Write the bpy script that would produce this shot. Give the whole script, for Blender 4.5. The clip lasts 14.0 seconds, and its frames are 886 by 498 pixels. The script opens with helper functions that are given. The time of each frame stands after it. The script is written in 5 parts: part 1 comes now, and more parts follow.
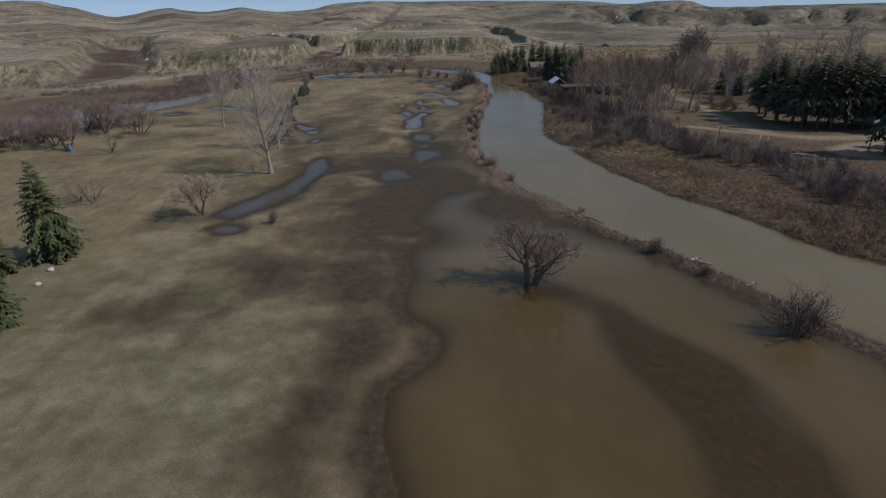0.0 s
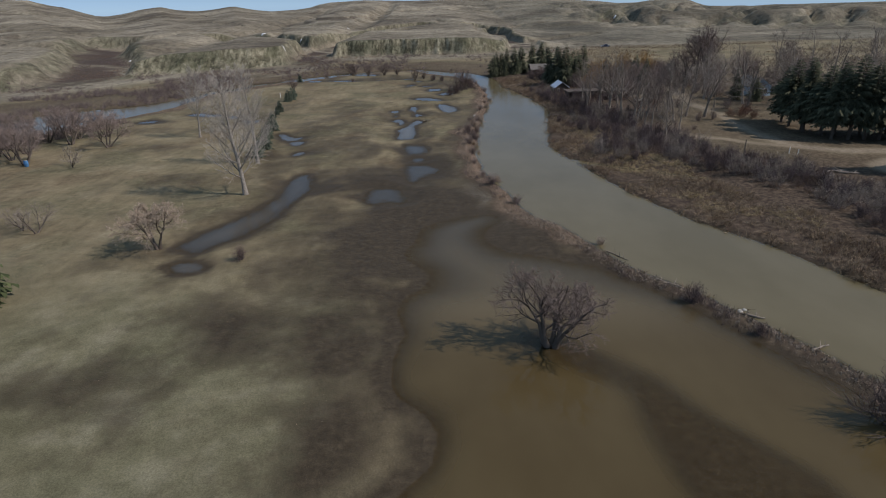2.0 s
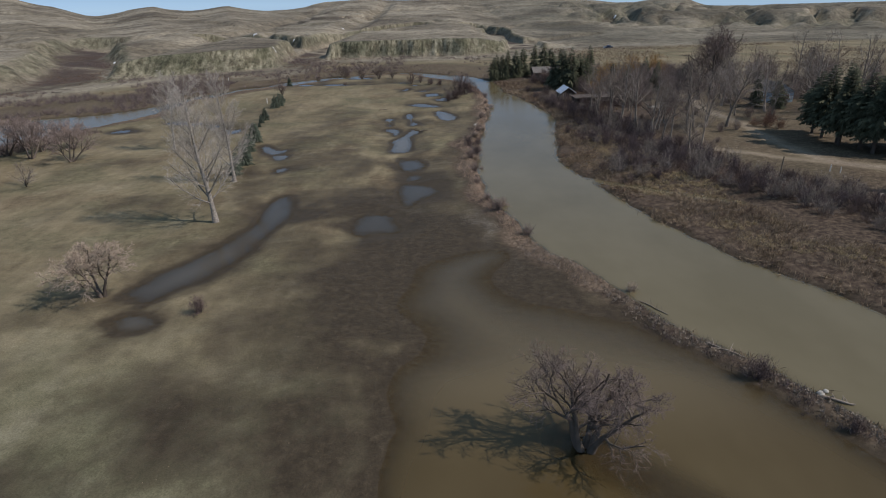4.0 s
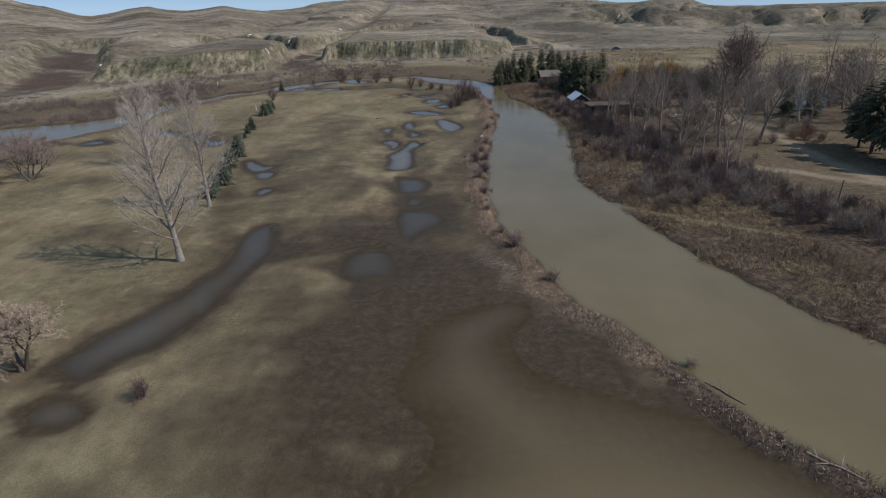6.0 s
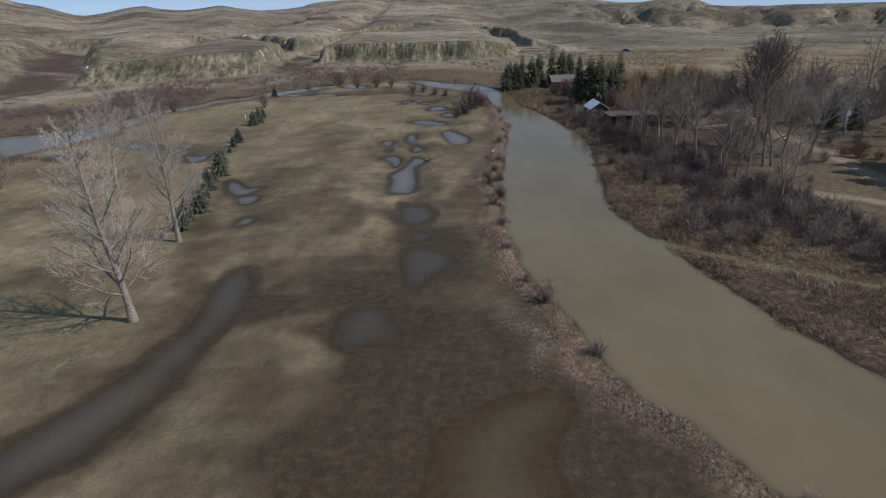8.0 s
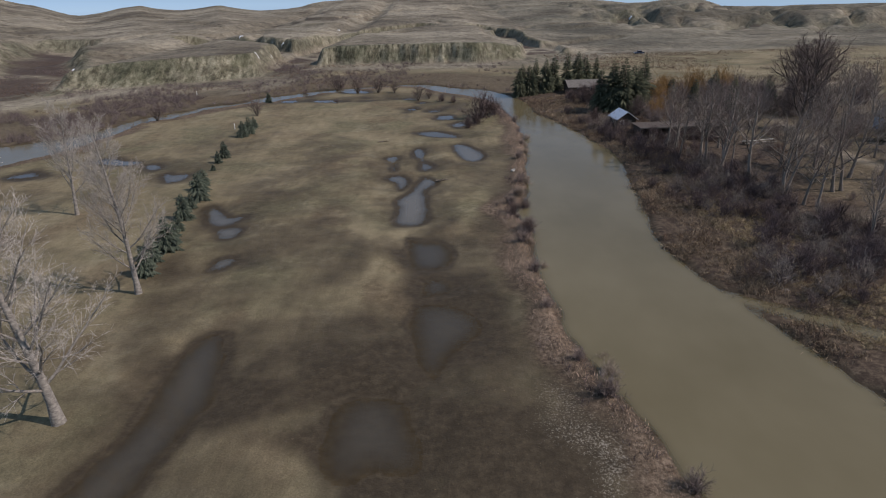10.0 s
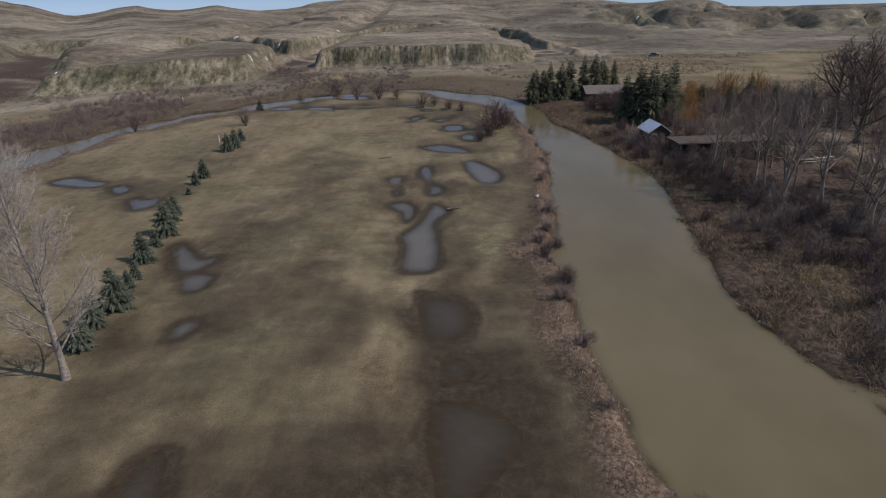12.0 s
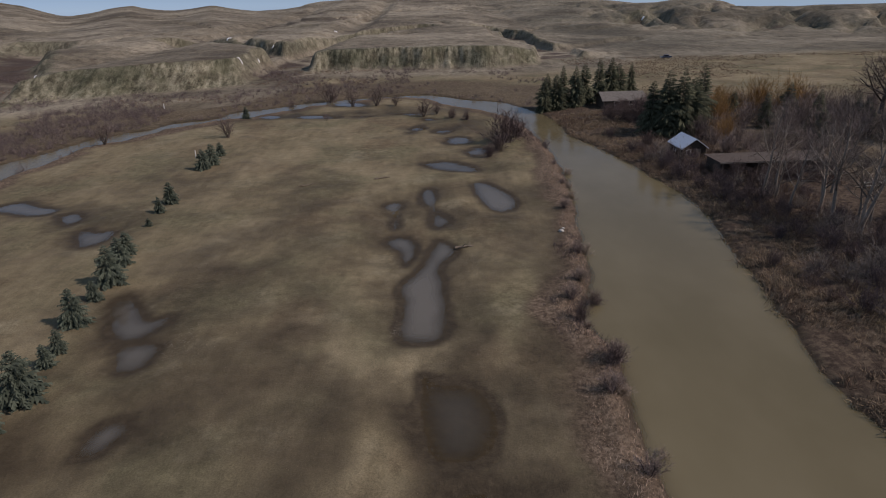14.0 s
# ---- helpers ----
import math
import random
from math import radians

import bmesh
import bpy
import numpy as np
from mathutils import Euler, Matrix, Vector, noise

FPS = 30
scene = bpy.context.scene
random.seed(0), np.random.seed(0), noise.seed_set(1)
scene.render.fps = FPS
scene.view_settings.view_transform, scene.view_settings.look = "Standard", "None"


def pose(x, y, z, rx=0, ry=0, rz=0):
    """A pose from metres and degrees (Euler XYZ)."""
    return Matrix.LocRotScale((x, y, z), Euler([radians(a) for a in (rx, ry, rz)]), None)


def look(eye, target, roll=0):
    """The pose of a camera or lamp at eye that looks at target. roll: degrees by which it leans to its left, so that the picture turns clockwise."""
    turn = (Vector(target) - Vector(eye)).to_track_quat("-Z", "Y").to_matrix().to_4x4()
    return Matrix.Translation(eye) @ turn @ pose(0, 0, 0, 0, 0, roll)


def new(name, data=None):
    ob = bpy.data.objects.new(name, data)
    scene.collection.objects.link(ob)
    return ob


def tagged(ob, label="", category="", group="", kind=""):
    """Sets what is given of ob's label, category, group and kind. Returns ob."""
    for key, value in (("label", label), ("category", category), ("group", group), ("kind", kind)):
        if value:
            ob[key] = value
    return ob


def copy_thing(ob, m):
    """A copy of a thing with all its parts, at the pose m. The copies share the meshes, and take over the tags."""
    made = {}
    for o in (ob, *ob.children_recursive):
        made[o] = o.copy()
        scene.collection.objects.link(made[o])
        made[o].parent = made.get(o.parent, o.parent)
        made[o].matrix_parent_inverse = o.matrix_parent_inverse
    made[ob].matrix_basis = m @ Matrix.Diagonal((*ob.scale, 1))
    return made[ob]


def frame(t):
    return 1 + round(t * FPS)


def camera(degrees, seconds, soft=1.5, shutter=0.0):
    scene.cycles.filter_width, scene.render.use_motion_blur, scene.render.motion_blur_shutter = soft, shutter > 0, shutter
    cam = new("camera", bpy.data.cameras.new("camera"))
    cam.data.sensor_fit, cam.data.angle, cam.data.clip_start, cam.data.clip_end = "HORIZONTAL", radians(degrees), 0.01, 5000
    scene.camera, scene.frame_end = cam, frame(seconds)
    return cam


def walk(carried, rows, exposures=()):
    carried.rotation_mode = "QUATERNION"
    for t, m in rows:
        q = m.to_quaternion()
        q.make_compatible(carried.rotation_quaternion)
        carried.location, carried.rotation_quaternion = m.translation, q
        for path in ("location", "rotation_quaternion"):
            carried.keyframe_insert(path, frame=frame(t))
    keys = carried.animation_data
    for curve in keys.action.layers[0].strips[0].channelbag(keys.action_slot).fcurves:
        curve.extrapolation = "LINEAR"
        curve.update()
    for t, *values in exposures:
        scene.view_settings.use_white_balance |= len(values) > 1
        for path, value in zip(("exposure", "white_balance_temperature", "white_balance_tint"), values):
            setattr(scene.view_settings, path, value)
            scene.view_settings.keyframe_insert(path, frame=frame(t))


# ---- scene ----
# camera: a drone flying along a flooded fairway inside a river loop; seconds, x, y, z, pitch down, yaw, roll
cam = camera(74.16, 14.0, 1.05)
PATH = [
    (0, 0.00, 0.00, 30.00, 22.79, -0.00, 1.63),
    (1, 0.05, 6.75, 29.98, 22.84, -0.21, 1.66),
    (2, 0.10, 13.53, 30.02, 22.88, -0.43, 1.67),
    (3, 0.08, 20.41, 30.07, 22.91, -0.59, 1.66),
    (4.2, 0.02, 28.80, 29.96, 22.93, -0.75, 1.65),
    (5.5, -0.34, 38.29, 29.81, 22.93, -0.82, 1.63),
    (6.5, -0.82, 45.78, 29.85, 22.93, -0.83, 1.60),
    (7.5, -1.36, 53.42, 29.86, 22.94, -0.86, 1.57),
    (8.2, -1.84, 58.94, 29.79, 22.95, -0.85, 1.54),
    (9.3, -2.88, 67.85, 29.60, 22.94, -0.85, 1.51),
    (10.3, -3.90, 76.21, 29.36, 22.91, -0.84, 1.49),
    (11, -4.49, 82.03, 29.23, 22.90, -0.84, 1.48),
    (12, -5.12, 90.35, 29.00, 22.89, -0.84, 1.46),
    (13, -5.39, 98.49, 28.74, 22.88, -0.85, 1.46),
    (14, -5.57, 106.32, 28.57, 22.86, -0.83, 1.49),

]
walk(cam, [(t, pose(x, y, z, 90 - down, 0, yaw) @ pose(0, 0, 0, 0, 0, -roll)) for t, x, y, z, down, yaw, roll in PATH],
     exposures=[(0, -0.50, 6750, 18), (1.2, -0.42, 6700, 16), (3, -0.24, 6700, 16), (8, -0.22, 6700, 18), (11, -0.31, 6800, 21), (12.5, -0.42, 6900, 23), (14, -0.61, 7050, 25)])

# ---- light ----
SUN_AZ, SUN_EL = 104.5, 43.0  # clockwise from +y, degrees
world = bpy.data.worlds.new("sky")
scene.world = world
world.use_nodes = True
wn = world.node_tree
sky = wn.nodes.new("ShaderNodeTexSky")
sky.sky_type = "NISHITA"
sky.sun_disc = False
sky.sun_elevation, sky.sun_rotation = radians(SUN_EL), radians(SUN_AZ)
sky.altitude, sky.air_density, sky.dust_density, sky.ozone_density = 900, 0.4, 0.0, 5.0
haze = wn.nodes.new("ShaderNodeMix")  # thin even haze over the whole sky
haze.data_type = "RGBA"
haze.inputs[0].default_value, haze.inputs[7].default_value = 0.50, (3.2, 5.2, 7.2, 1)
wn.links.new(sky.outputs["Color"], haze.inputs[6])
wn.links.new(haze.outputs[2], wn.nodes["Background"].inputs["Color"])
wn.nodes["Background"].inputs["Strength"].default_value = 0.11
sun_data = bpy.data.lights.new("sun", "SUN")
sun_data.energy, sun_data.angle, sun_data.color = 4.2, radians(0.53), (1.0, 0.95, 0.87)
sun = new("sun", sun_data)
to_sun = Vector((math.sin(radians(SUN_AZ)) * math.cos(radians(SUN_EL)), math.cos(radians(SUN_AZ)) * math.cos(radians(SUN_EL)), math.sin(radians(SUN_EL))))
sun.matrix_world = look(to_sun * 100, (0, 0, 0))


# ---- material helpers ----
def put(nt, sock, v):
    if isinstance(v, bpy.types.NodeSocket):
        nt.links.new(v, sock)
    elif isinstance(v, tuple) and len(v) == 3 and sock.type == "RGBA":
        sock.default_value = (*v, 1)
    else:
        sock.default_value = v


def noise_node(nt, vec, scale, detail=3.0, rough=0.55, squash=None):
    if squash:
        mp = nt.nodes.new("ShaderNodeMapping")
        put(nt, mp.inputs["Vector"], vec)
        mp.inputs["Scale"].default_value = squash
        vec = mp.outputs["Vector"]
    n = nt.nodes.new("ShaderNodeTexNoise")
    put(nt, n.inputs["Vector"], vec)
    n.inputs["Scale"].default_value, n.inputs["Detail"].default_value, n.inputs["Roughness"].default_value = scale, detail, rough
    return n.outputs["Fac"]


def ramp(nt, fac, stops):
    n = nt.nodes.new("ShaderNodeValToRGB")
    put(nt, n.inputs["Fac"], fac)
    els = n.color_ramp.elements
    while len(els) < len(stops):
        els.new(0.5)
    for e, (p, c) in zip(els, stops):
        e.position = p
        e.color = (*c, 1) if isinstance(c, tuple) else (c, c, c, 1)
    return n.outputs["Color"]


def mix(nt, fac, a, b, blend="MIX"):
    n = nt.nodes.new("ShaderNodeMix")
    n.data_type, n.blend_type = "RGBA", blend
    put(nt, n.inputs[0], fac)
    put(nt, n.inputs[6], a)
    put(nt, n.inputs[7], b)
    return n.outputs[2]


def calc(nt, op, a, b=0.0, clamp=False):
    n = nt.nodes.new("ShaderNodeMath")
    n.operation, n.use_clamp = op, clamp
    put(nt, n.inputs[0], a)
    put(nt, n.inputs[1], b)
    return n.outputs[0]


def attr(nt, name):
    n = nt.nodes.new("ShaderNodeAttribute")
    n.attribute_name = name
    return n.outputs["Fac"]


def place_of(nt):
    return nt.nodes.new("ShaderNodeNewGeometry").outputs["Position"]


def bump(nt, height, strength, distance):
    n = nt.nodes.new("ShaderNodeBump")
    put(nt, n.inputs["Height"], height)
    n.inputs["Strength"].default_value, n.inputs["Distance"].default_value = strength, distance
    return n.outputs["Normal"]


def material(name, rough=0.8, spec=0.3, metal=0.0):
    m = bpy.data.materials.new(name)
    m.use_nodes = True
    p = m.node_tree.nodes["Principled BSDF"]
    p.inputs["Roughness"].default_value, p.inputs["Specular IOR Level"].default_value, p.inputs["Metallic"].default_value = rough, spec, metal
    return m, m.node_tree, p


# ---- materials ----
def ground_material():
    m, nt, p = material("prairie_ground", 0.95, 0.15)
    pos = place_of(nt)
    big = noise_node(nt, pos, 0.045, 3)
    mid = noise_node(nt, pos, 0.17, 5, 0.62)
    streak = noise_node(nt, pos, 0.30, 4, 0.6, (2.4, 0.45, 1))
    fine = noise_node(nt, pos, 1.3, 5, 0.68)
    grain = noise_node(nt, pos, 7.0, 3, 0.75)
    f = calc(nt, "ADD", calc(nt, "MULTIPLY", big, 0.40), calc(nt, "MULTIPLY", mid, 0.22))
    f = calc(nt, "ADD", f, calc(nt, "MULTIPLY", streak, 0.18))
    f = calc(nt, "ADD", f, calc(nt, "MULTIPLY", fine, 0.18))
    dry = ramp(nt, f, [(0.37, (0.110, 0.090, 0.058)), (0.46, (0.174, 0.144, 0.089)), (0.53, (0.226, 0.188, 0.119)), (0.60, (0.272, 0.228, 0.146)), (0.68, (0.34, 0.288, 0.190))])
    green = ramp(nt, noise_node(nt, pos, 0.06, 4), [(0.47, 0.0), (0.62, 0.6)])
    dry = mix(nt, green, dry, ramp(nt, fine, [(0.35, (0.076, 0.073, 0.044)), (0.65, (0.160, 0.150, 0.090))]))
    bleached = ramp(nt, noise_node(nt, pos, 0.11, 5, 0.7), [(0.54, 0.0), (0.66, 0.38)])
    dry = mix(nt, bleached, dry, ramp(nt, fine, [(0.35, (0.165, 0.147, 0.102)), (0.65, (0.34, 0.303, 0.212))]))
    rusty = ramp(nt, noise_node(nt, pos, 0.075, 4, 0.65, (1, 0.7, 1)), [(0.53, 0.0), (0.64, 0.5)])
    dry = mix(nt, rusty, dry, ramp(nt, fine, [(0.35, (0.085, 0.060, 0.038)), (0.65, (0.175, 0.130, 0.084))]))
    lush = ramp(nt, noise_node(nt, pos, 0.16, 5, 0.7), [(0.36, (0.098, 0.097, 0.058)), (0.52, (0.148, 0.143, 0.090)), (0.64, (0.205, 0.195, 0.135))])
    dry = mix(nt, attr(nt, "lush"), dry, lush)
    litter_c = ramp(nt, fine, [(0.35, (0.034, 0.024, 0.019)), (0.5, (0.070, 0.051, 0.038)), (0.65, (0.135, 0.103, 0.074))])
    col = mix(nt, attr(nt, "litter"), dry, litter_c)
    col = mix(nt, attr(nt, "leaves"), col, ramp(nt, noise_node(nt, pos, 2.6, 5, 0.75), [(0.36, (0.060, 0.043, 0.030)), (0.5, (0.140, 0.103, 0.074)), (0.64, (0.26, 0.200, 0.148))]))
    hill_n = noise_node(nt, pos, 0.013, 6, 0.66, (1, 1, 2))
    hill_c = ramp(nt, hill_n, [(0.36, (0.098, 0.084, 0.064)), (0.46, (0.168, 0.146, 0.110)), (0.54, (0.220, 0.194, 0.148)), (0.62, (0.28, 0.248, 0.190))])
    scrub = ramp(nt, noise_node(nt, pos, 0.028, 6, 0.72, (1.0, 0.6, 1)), [(0.55, 0.0), (0.63, 0.7)])
    hill_c = mix(nt, scrub, hill_c, (0.085, 0.068, 0.052))
    bushy = ramp(nt, noise_node(nt, pos, 0.085, 5, 0.7, (1.0, 0.7, 1)), [(0.60, 0.0), (0.66, 0.75)])
    hill_c = mix(nt, bushy, hill_c, (0.062, 0.050, 0.041))
    hill_c = mix(nt, calc(nt, "MULTIPLY", attr(nt, "sage"), 0.75), hill_c, ramp(nt, hill_n, [(0.4, (0.085, 0.080, 0.062)), (0.6, (0.165, 0.155, 0.120))]))
    tuft = ramp(nt, noise_node(nt, pos, 0.2, 6, 0.8, (1.3, 0.5, 1)), [(0.36, 0.55), (0.5, 1.0), (0.64, 1.32)])
    hill_c = mix(nt, 0.8, hill_c, tuft, "MULTIPLY")
    col = mix(nt, attr(nt, "hill"), col, hill_c)
    # dark brush colour; also shade painted along scarps and the bluff crest
    col = mix(nt, attr(nt, "thicket"), col, (0.060, 0.043, 0.038))
    flute = noise_node(nt, pos, 0.42, 6, 0.75, (1.0, 0.4, 0.28))
    clay = ramp(nt, flute, [(0.38, (0.040, 0.037, 0.026)), (0.46, (0.120, 0.111, 0.076)), (0.54, (0.215, 0.200, 0.142)), (0.62, (0.30, 0.280, 0.205))])
    strata = noise_node(nt, pos, 0.10, 4, 0.65, (0.35, 0.35, 5.0))
    clay = mix(nt, ramp(nt, strata, [(0.45, 0.0), (0.60, 0.55)]), clay, (0.150, 0.136, 0.098))
    clay = mix(nt, ramp(nt, noise_node(nt, pos, 0.07, 5, 0.7), [(0.50, 0.0), (0.60, 0.65)]), clay, (0.080, 0.080, 0.048))
    clay = mix(nt, ramp(nt, noise_node(nt, pos, 0.018, 4, 0.7), [(0.50, 0.0), (0.58, 0.6)]), clay, ramp(nt, flute, [(0.42, (0.030, 0.034, 0.022)), (0.60, (0.115, 0.118, 0.080))]))
    col = mix(nt, attr(nt, "clay"), col, clay)
    dirt = ramp(nt, fine, [(0.3, (0.19, 0.156, 0.118)), (0.7, (0.29, 0.242, 0.188))])
    col = mix(nt, attr(nt, "dirt"), col, dirt)
    wet = calc(nt, "ADD", attr(nt, "wet"), calc(nt, "MULTIPLY", calc(nt, "SUBTRACT", mid, 0.5), 1.5))
    wet = calc(nt, "ADD", wet, calc(nt, "MULTIPLY", calc(nt, "SUBTRACT", fine, 0.5), 0.55))
    wet = ramp(nt, wet, [(0.05, 0.0), (0.34, 0.5), (0.78, 0.96)])
    mud = ramp(nt, fine, [(0.35, (0.035, 0.026, 0.0165)), (0.52, (0.048, 0.036, 0.023)), (0.66, (0.064, 0.049, 0.032))])
    specks = ramp(nt, noise_node(nt, pos, 3.2, 2, 0.8), [(0.73, 0.0), (0.79, 0.22)])
    mud = mix(nt, specks, mud, (0.42, 0.37, 0.30))
    pebbles = calc(nt, "ADD", noise_node(nt, pos, 5.0, 4, 0.85), calc(nt, "MULTIPLY", attr(nt, "grit"), 0.24))
    mud = mix(nt, ramp(nt, pebbles, [(0.70, 0.0), (0.80, 0.8)]), mud, (0.30, 0.272, 0.228))
    col = mix(nt, wet, col, mud)
    clumps = noise_node(nt, pos, 0.6, 4, 0.6)
    col = mix(nt, 0.25, col, ramp(nt, clumps, [(0.36, 0.68), (0.64, 1.44)]), "MULTIPLY")
    col = mix(nt, ramp(nt, wet, [(0.0, 0.46), (1.0, 0.24)]), col, ramp(nt, grain, [(0.32, 0.45), (0.68, 1.5)]), "MULTIPLY")
    put(nt, p.inputs["Base Color"], col)
    put(nt, p.inputs["Roughness"], ramp(nt, wet, [(0.0, 0.97), (1.0, 0.62)]))
    h = calc(nt, "ADD", calc(nt, "MULTIPLY", grain, 0.4), fine)
    gullies = noise_node(nt, pos, 0.022, 7, 0.62)
    folds = calc(nt, "ABSOLUTE", calc(nt, "SUBTRACT", noise_node(nt, pos, 0.009, 6, 0.6), 0.5))
    far = nt.nodes.new("ShaderNodeBump")
    put(nt, far.inputs["Height"], calc(nt, "ADD", gullies, calc(nt, "MULTIPLY", folds, 0.9)))
    put(nt, far.inputs["Strength"], attr(nt, "hill"))
    far.inputs["Distance"].default_value = 5.0
    near = nt.nodes.new("ShaderNodeBump")
    put(nt, near.inputs["Height"], h)
    near.inputs["Strength"].default_value, near.inputs["Distance"].default_value = 0.7, 0.16
    nt.links.new(far.outputs["Normal"], near.inputs["Normal"])
    put(nt, p.inputs["Normal"], near.outputs["Normal"])
    return m


def water_material(name, dark, pale, murk, chop=0.05, shelf_sheen=None):
    m = bpy.data.materials.new(name)
    m.use_nodes = True
    nt = m.node_tree
    nt.nodes.remove(nt.nodes["Principled BSDF"])
    pos = place_of(nt)
    body = nt.nodes.new("ShaderNodeBsdfDiffuse")
    tone = mix(nt, ramp(nt, noise_node(nt, pos, 0.07, 4, 0.6, (1, 0.6, 1)), [(0.35, 0.0), (0.65, 1.0)]), dark, pale)
    # far shelf water: sky reflection put into the body colour as a paler tone
    if shelf_sheen:
        tone = mix(nt, attr(nt, "shelf"), tone, shelf_sheen)
    put(nt, body.inputs["Color"], tone)
    clear = nt.nodes.new("ShaderNodeBsdfTransparent")
    put(nt, clear.inputs["Color"], (0.94, 0.91, 0.84))
    through_water = calc(nt, "POWER", 2.718, calc(nt, "MULTIPLY", attr(nt, "depth"), -murk))
    under = nt.nodes.new("ShaderNodeMixShader")
    put(nt, under.inputs[0], through_water)
    nt.links.new(body.outputs[0], under.inputs[1])
    nt.links.new(clear.outputs[0], under.inputs[2])
    ripple = bump(nt, calc(nt, "ADD", noise_node(nt, pos, 1.3, 4, 0.65, (0.7, 1.3, 1)), noise_node(nt, pos, 0.15, 2)), chop, 0.08)
    gloss = nt.nodes.new("ShaderNodeBsdfGlossy")
    put(nt, gloss.inputs["Roughness"], ramp(nt, noise_node(nt, pos, 0.06, 4, 0.6, (1.6, 0.5, 1)), [(0.44, 0.04), (0.60, 0.20)]))
    put(nt, gloss.inputs["Normal"], ripple)
    fr = nt.nodes.new("ShaderNodeFresnel")
    fr.inputs["IOR"].default_value = 1.33
    put(nt, fr.inputs["Normal"], ripple)
    top = nt.nodes.new("ShaderNodeMixShader")
    blades = ramp(nt, attr(nt, "depth"), [(0.0, 0.0), (0.035, 1.0)])  # grass tips break the mirror in the shallowest water
    put(nt, top.inputs[0], calc(nt, "MULTIPLY", fr.outputs[0], blades))
    nt.links.new(under.outputs[0], top.inputs[1])
    nt.links.new(gloss.outputs[0], top.inputs[2])
    nt.links.new(top.outputs[0], nt.nodes["Material Output"].inputs["Surface"])
    return m


def twig_material(name, dark, pale, scale=1.5, rough=0.9):
    """Bark, twigs, dead stems: colour varies stem by stem and along the wood."""
    m, nt, p = material(name, rough, 0.2)
    isl = nt.nodes.new("ShaderNodeNewGeometry").outputs["Random Per Island"]
    ob = nt.nodes.new("ShaderNodeObjectInfo").outputs["Random"]
    tex = nt.nodes.new("ShaderNodeTexCoord").outputs["Object"]
    f = calc(nt, "ADD", calc(nt, "MULTIPLY", isl, 0.5), calc(nt, "MULTIPLY", noise_node(nt, tex, scale, 4, 0.6), 0.5))
    col = ramp(nt, f, [(0.2, dark), (0.75, pale)])
    col = mix(nt, 0.35, col, ramp(nt, ob, [(0.0, 0.65), (1.0, 1.25)]), "MULTIPLY")
    put(nt, p.inputs["Base Color"], col)
    return m


def plain_material(name, dark, pale, scale, rough=0.8, metal=0.0, squash=None, strength=0.3, spec=0.3):
    m, nt, p = material(name, rough, spec, metal)
    tex = nt.nodes.new("ShaderNodeTexCoord").outputs["Object"]
    n = noise_node(nt, tex, scale, 4, 0.6, squash)
    n2 = noise_node(nt, tex, scale * 9, 3, 0.6, squash)
    f = calc(nt, "ADD", calc(nt, "MULTIPLY", n, 0.65), calc(nt, "MULTIPLY", n2, 0.35))
    put(nt, p.inputs["Base Color"], ramp(nt, f, [(0.3, dark), (0.7, pale)]))
    put(nt, p.inputs["Normal"], bump(nt, n2, strength, 0.02))
    return m


M_GROUND = ground_material()
M_RIVER = water_material("muddy_river_water", (0.127, 0.106, 0.060), (0.157, 0.133, 0.080), 9.0, 0.16)
# last colour of M_FLOOD: paler far-shelf tone with reflected sky painted in
M_FLOOD = water_material("brown_flood_water", (0.074, 0.053, 0.024), (0.096, 0.072, 0.035), 13.0, 0.05, (0.148, 0.119, 0.073))
M_POND = water_material("shallow_pond_water", (0.105, 0.093, 0.074), (0.128, 0.114, 0.092), 9.0)
# body paler than M_POND: sky sheen is painted into the puddle colour
M_PALE_POOL = water_material("pale_puddle_water_painted_sheen", (0.130, 0.120, 0.102), (0.162, 0.150, 0.130), 11.0)
M_TRUNK = plain_material("grey_poplar_trunk", (0.065, 0.057, 0.050), (0.42, 0.385, 0.34), 2.6, 0.9, squash=(1.0, 1.0, 1.6), strength=0.6)
M_LEAF = twig_material("orange_brown_leaf_litter", (0.19, 0.137, 0.102), (0.56, 0.42, 0.325))
M_PALE_TWIG = twig_material("pale_poplar_twigs", (0.25, 0.228, 0.202), (0.52, 0.475, 0.425))
M_DARK_BARK = twig_material("dark_grey_bark", (0.060, 0.048, 0.040), (0.15, 0.125, 0.105))
M_GREY_BARK = twig_material("weathered_grey_bark", (0.11, 0.092, 0.078), (0.27, 0.235, 0.20))
M_SUN_BARK = twig_material("pale_grey_cottonwood_bark", (0.085, 0.070, 0.059), (0.34, 0.295, 0.25))
M_GREY_TWIG = twig_material("grey_brown_twigs", (0.15, 0.125, 0.108), (0.33, 0.285, 0.25))
M_WOOD_TWIG = twig_material("brown_grey_cottonwood_twigs", (0.10, 0.078, 0.066), (0.25, 0.203, 0.175))
M_BUD_TWIG = twig_material("tawny_budding_twigs", (0.22, 0.172, 0.135), (0.46, 0.375, 0.30))
M_FLOOD_TWIG = twig_material("red_grey_willow_twigs", (0.135, 0.100, 0.088), (0.30, 0.235, 0.21))
M_PLUM_TWIG = twig_material("plum_brown_twigs", (0.075, 0.053, 0.048), (0.185, 0.138, 0.125))
M_RUST_TWIG = twig_material("rust_brown_twigs", (0.085, 0.045, 0.032), (0.20, 0.115, 0.085))
M_PINK_TWIG = twig_material("pinkish_grey_twigs", (0.145, 0.112, 0.099), (0.30, 0.238, 0.212))
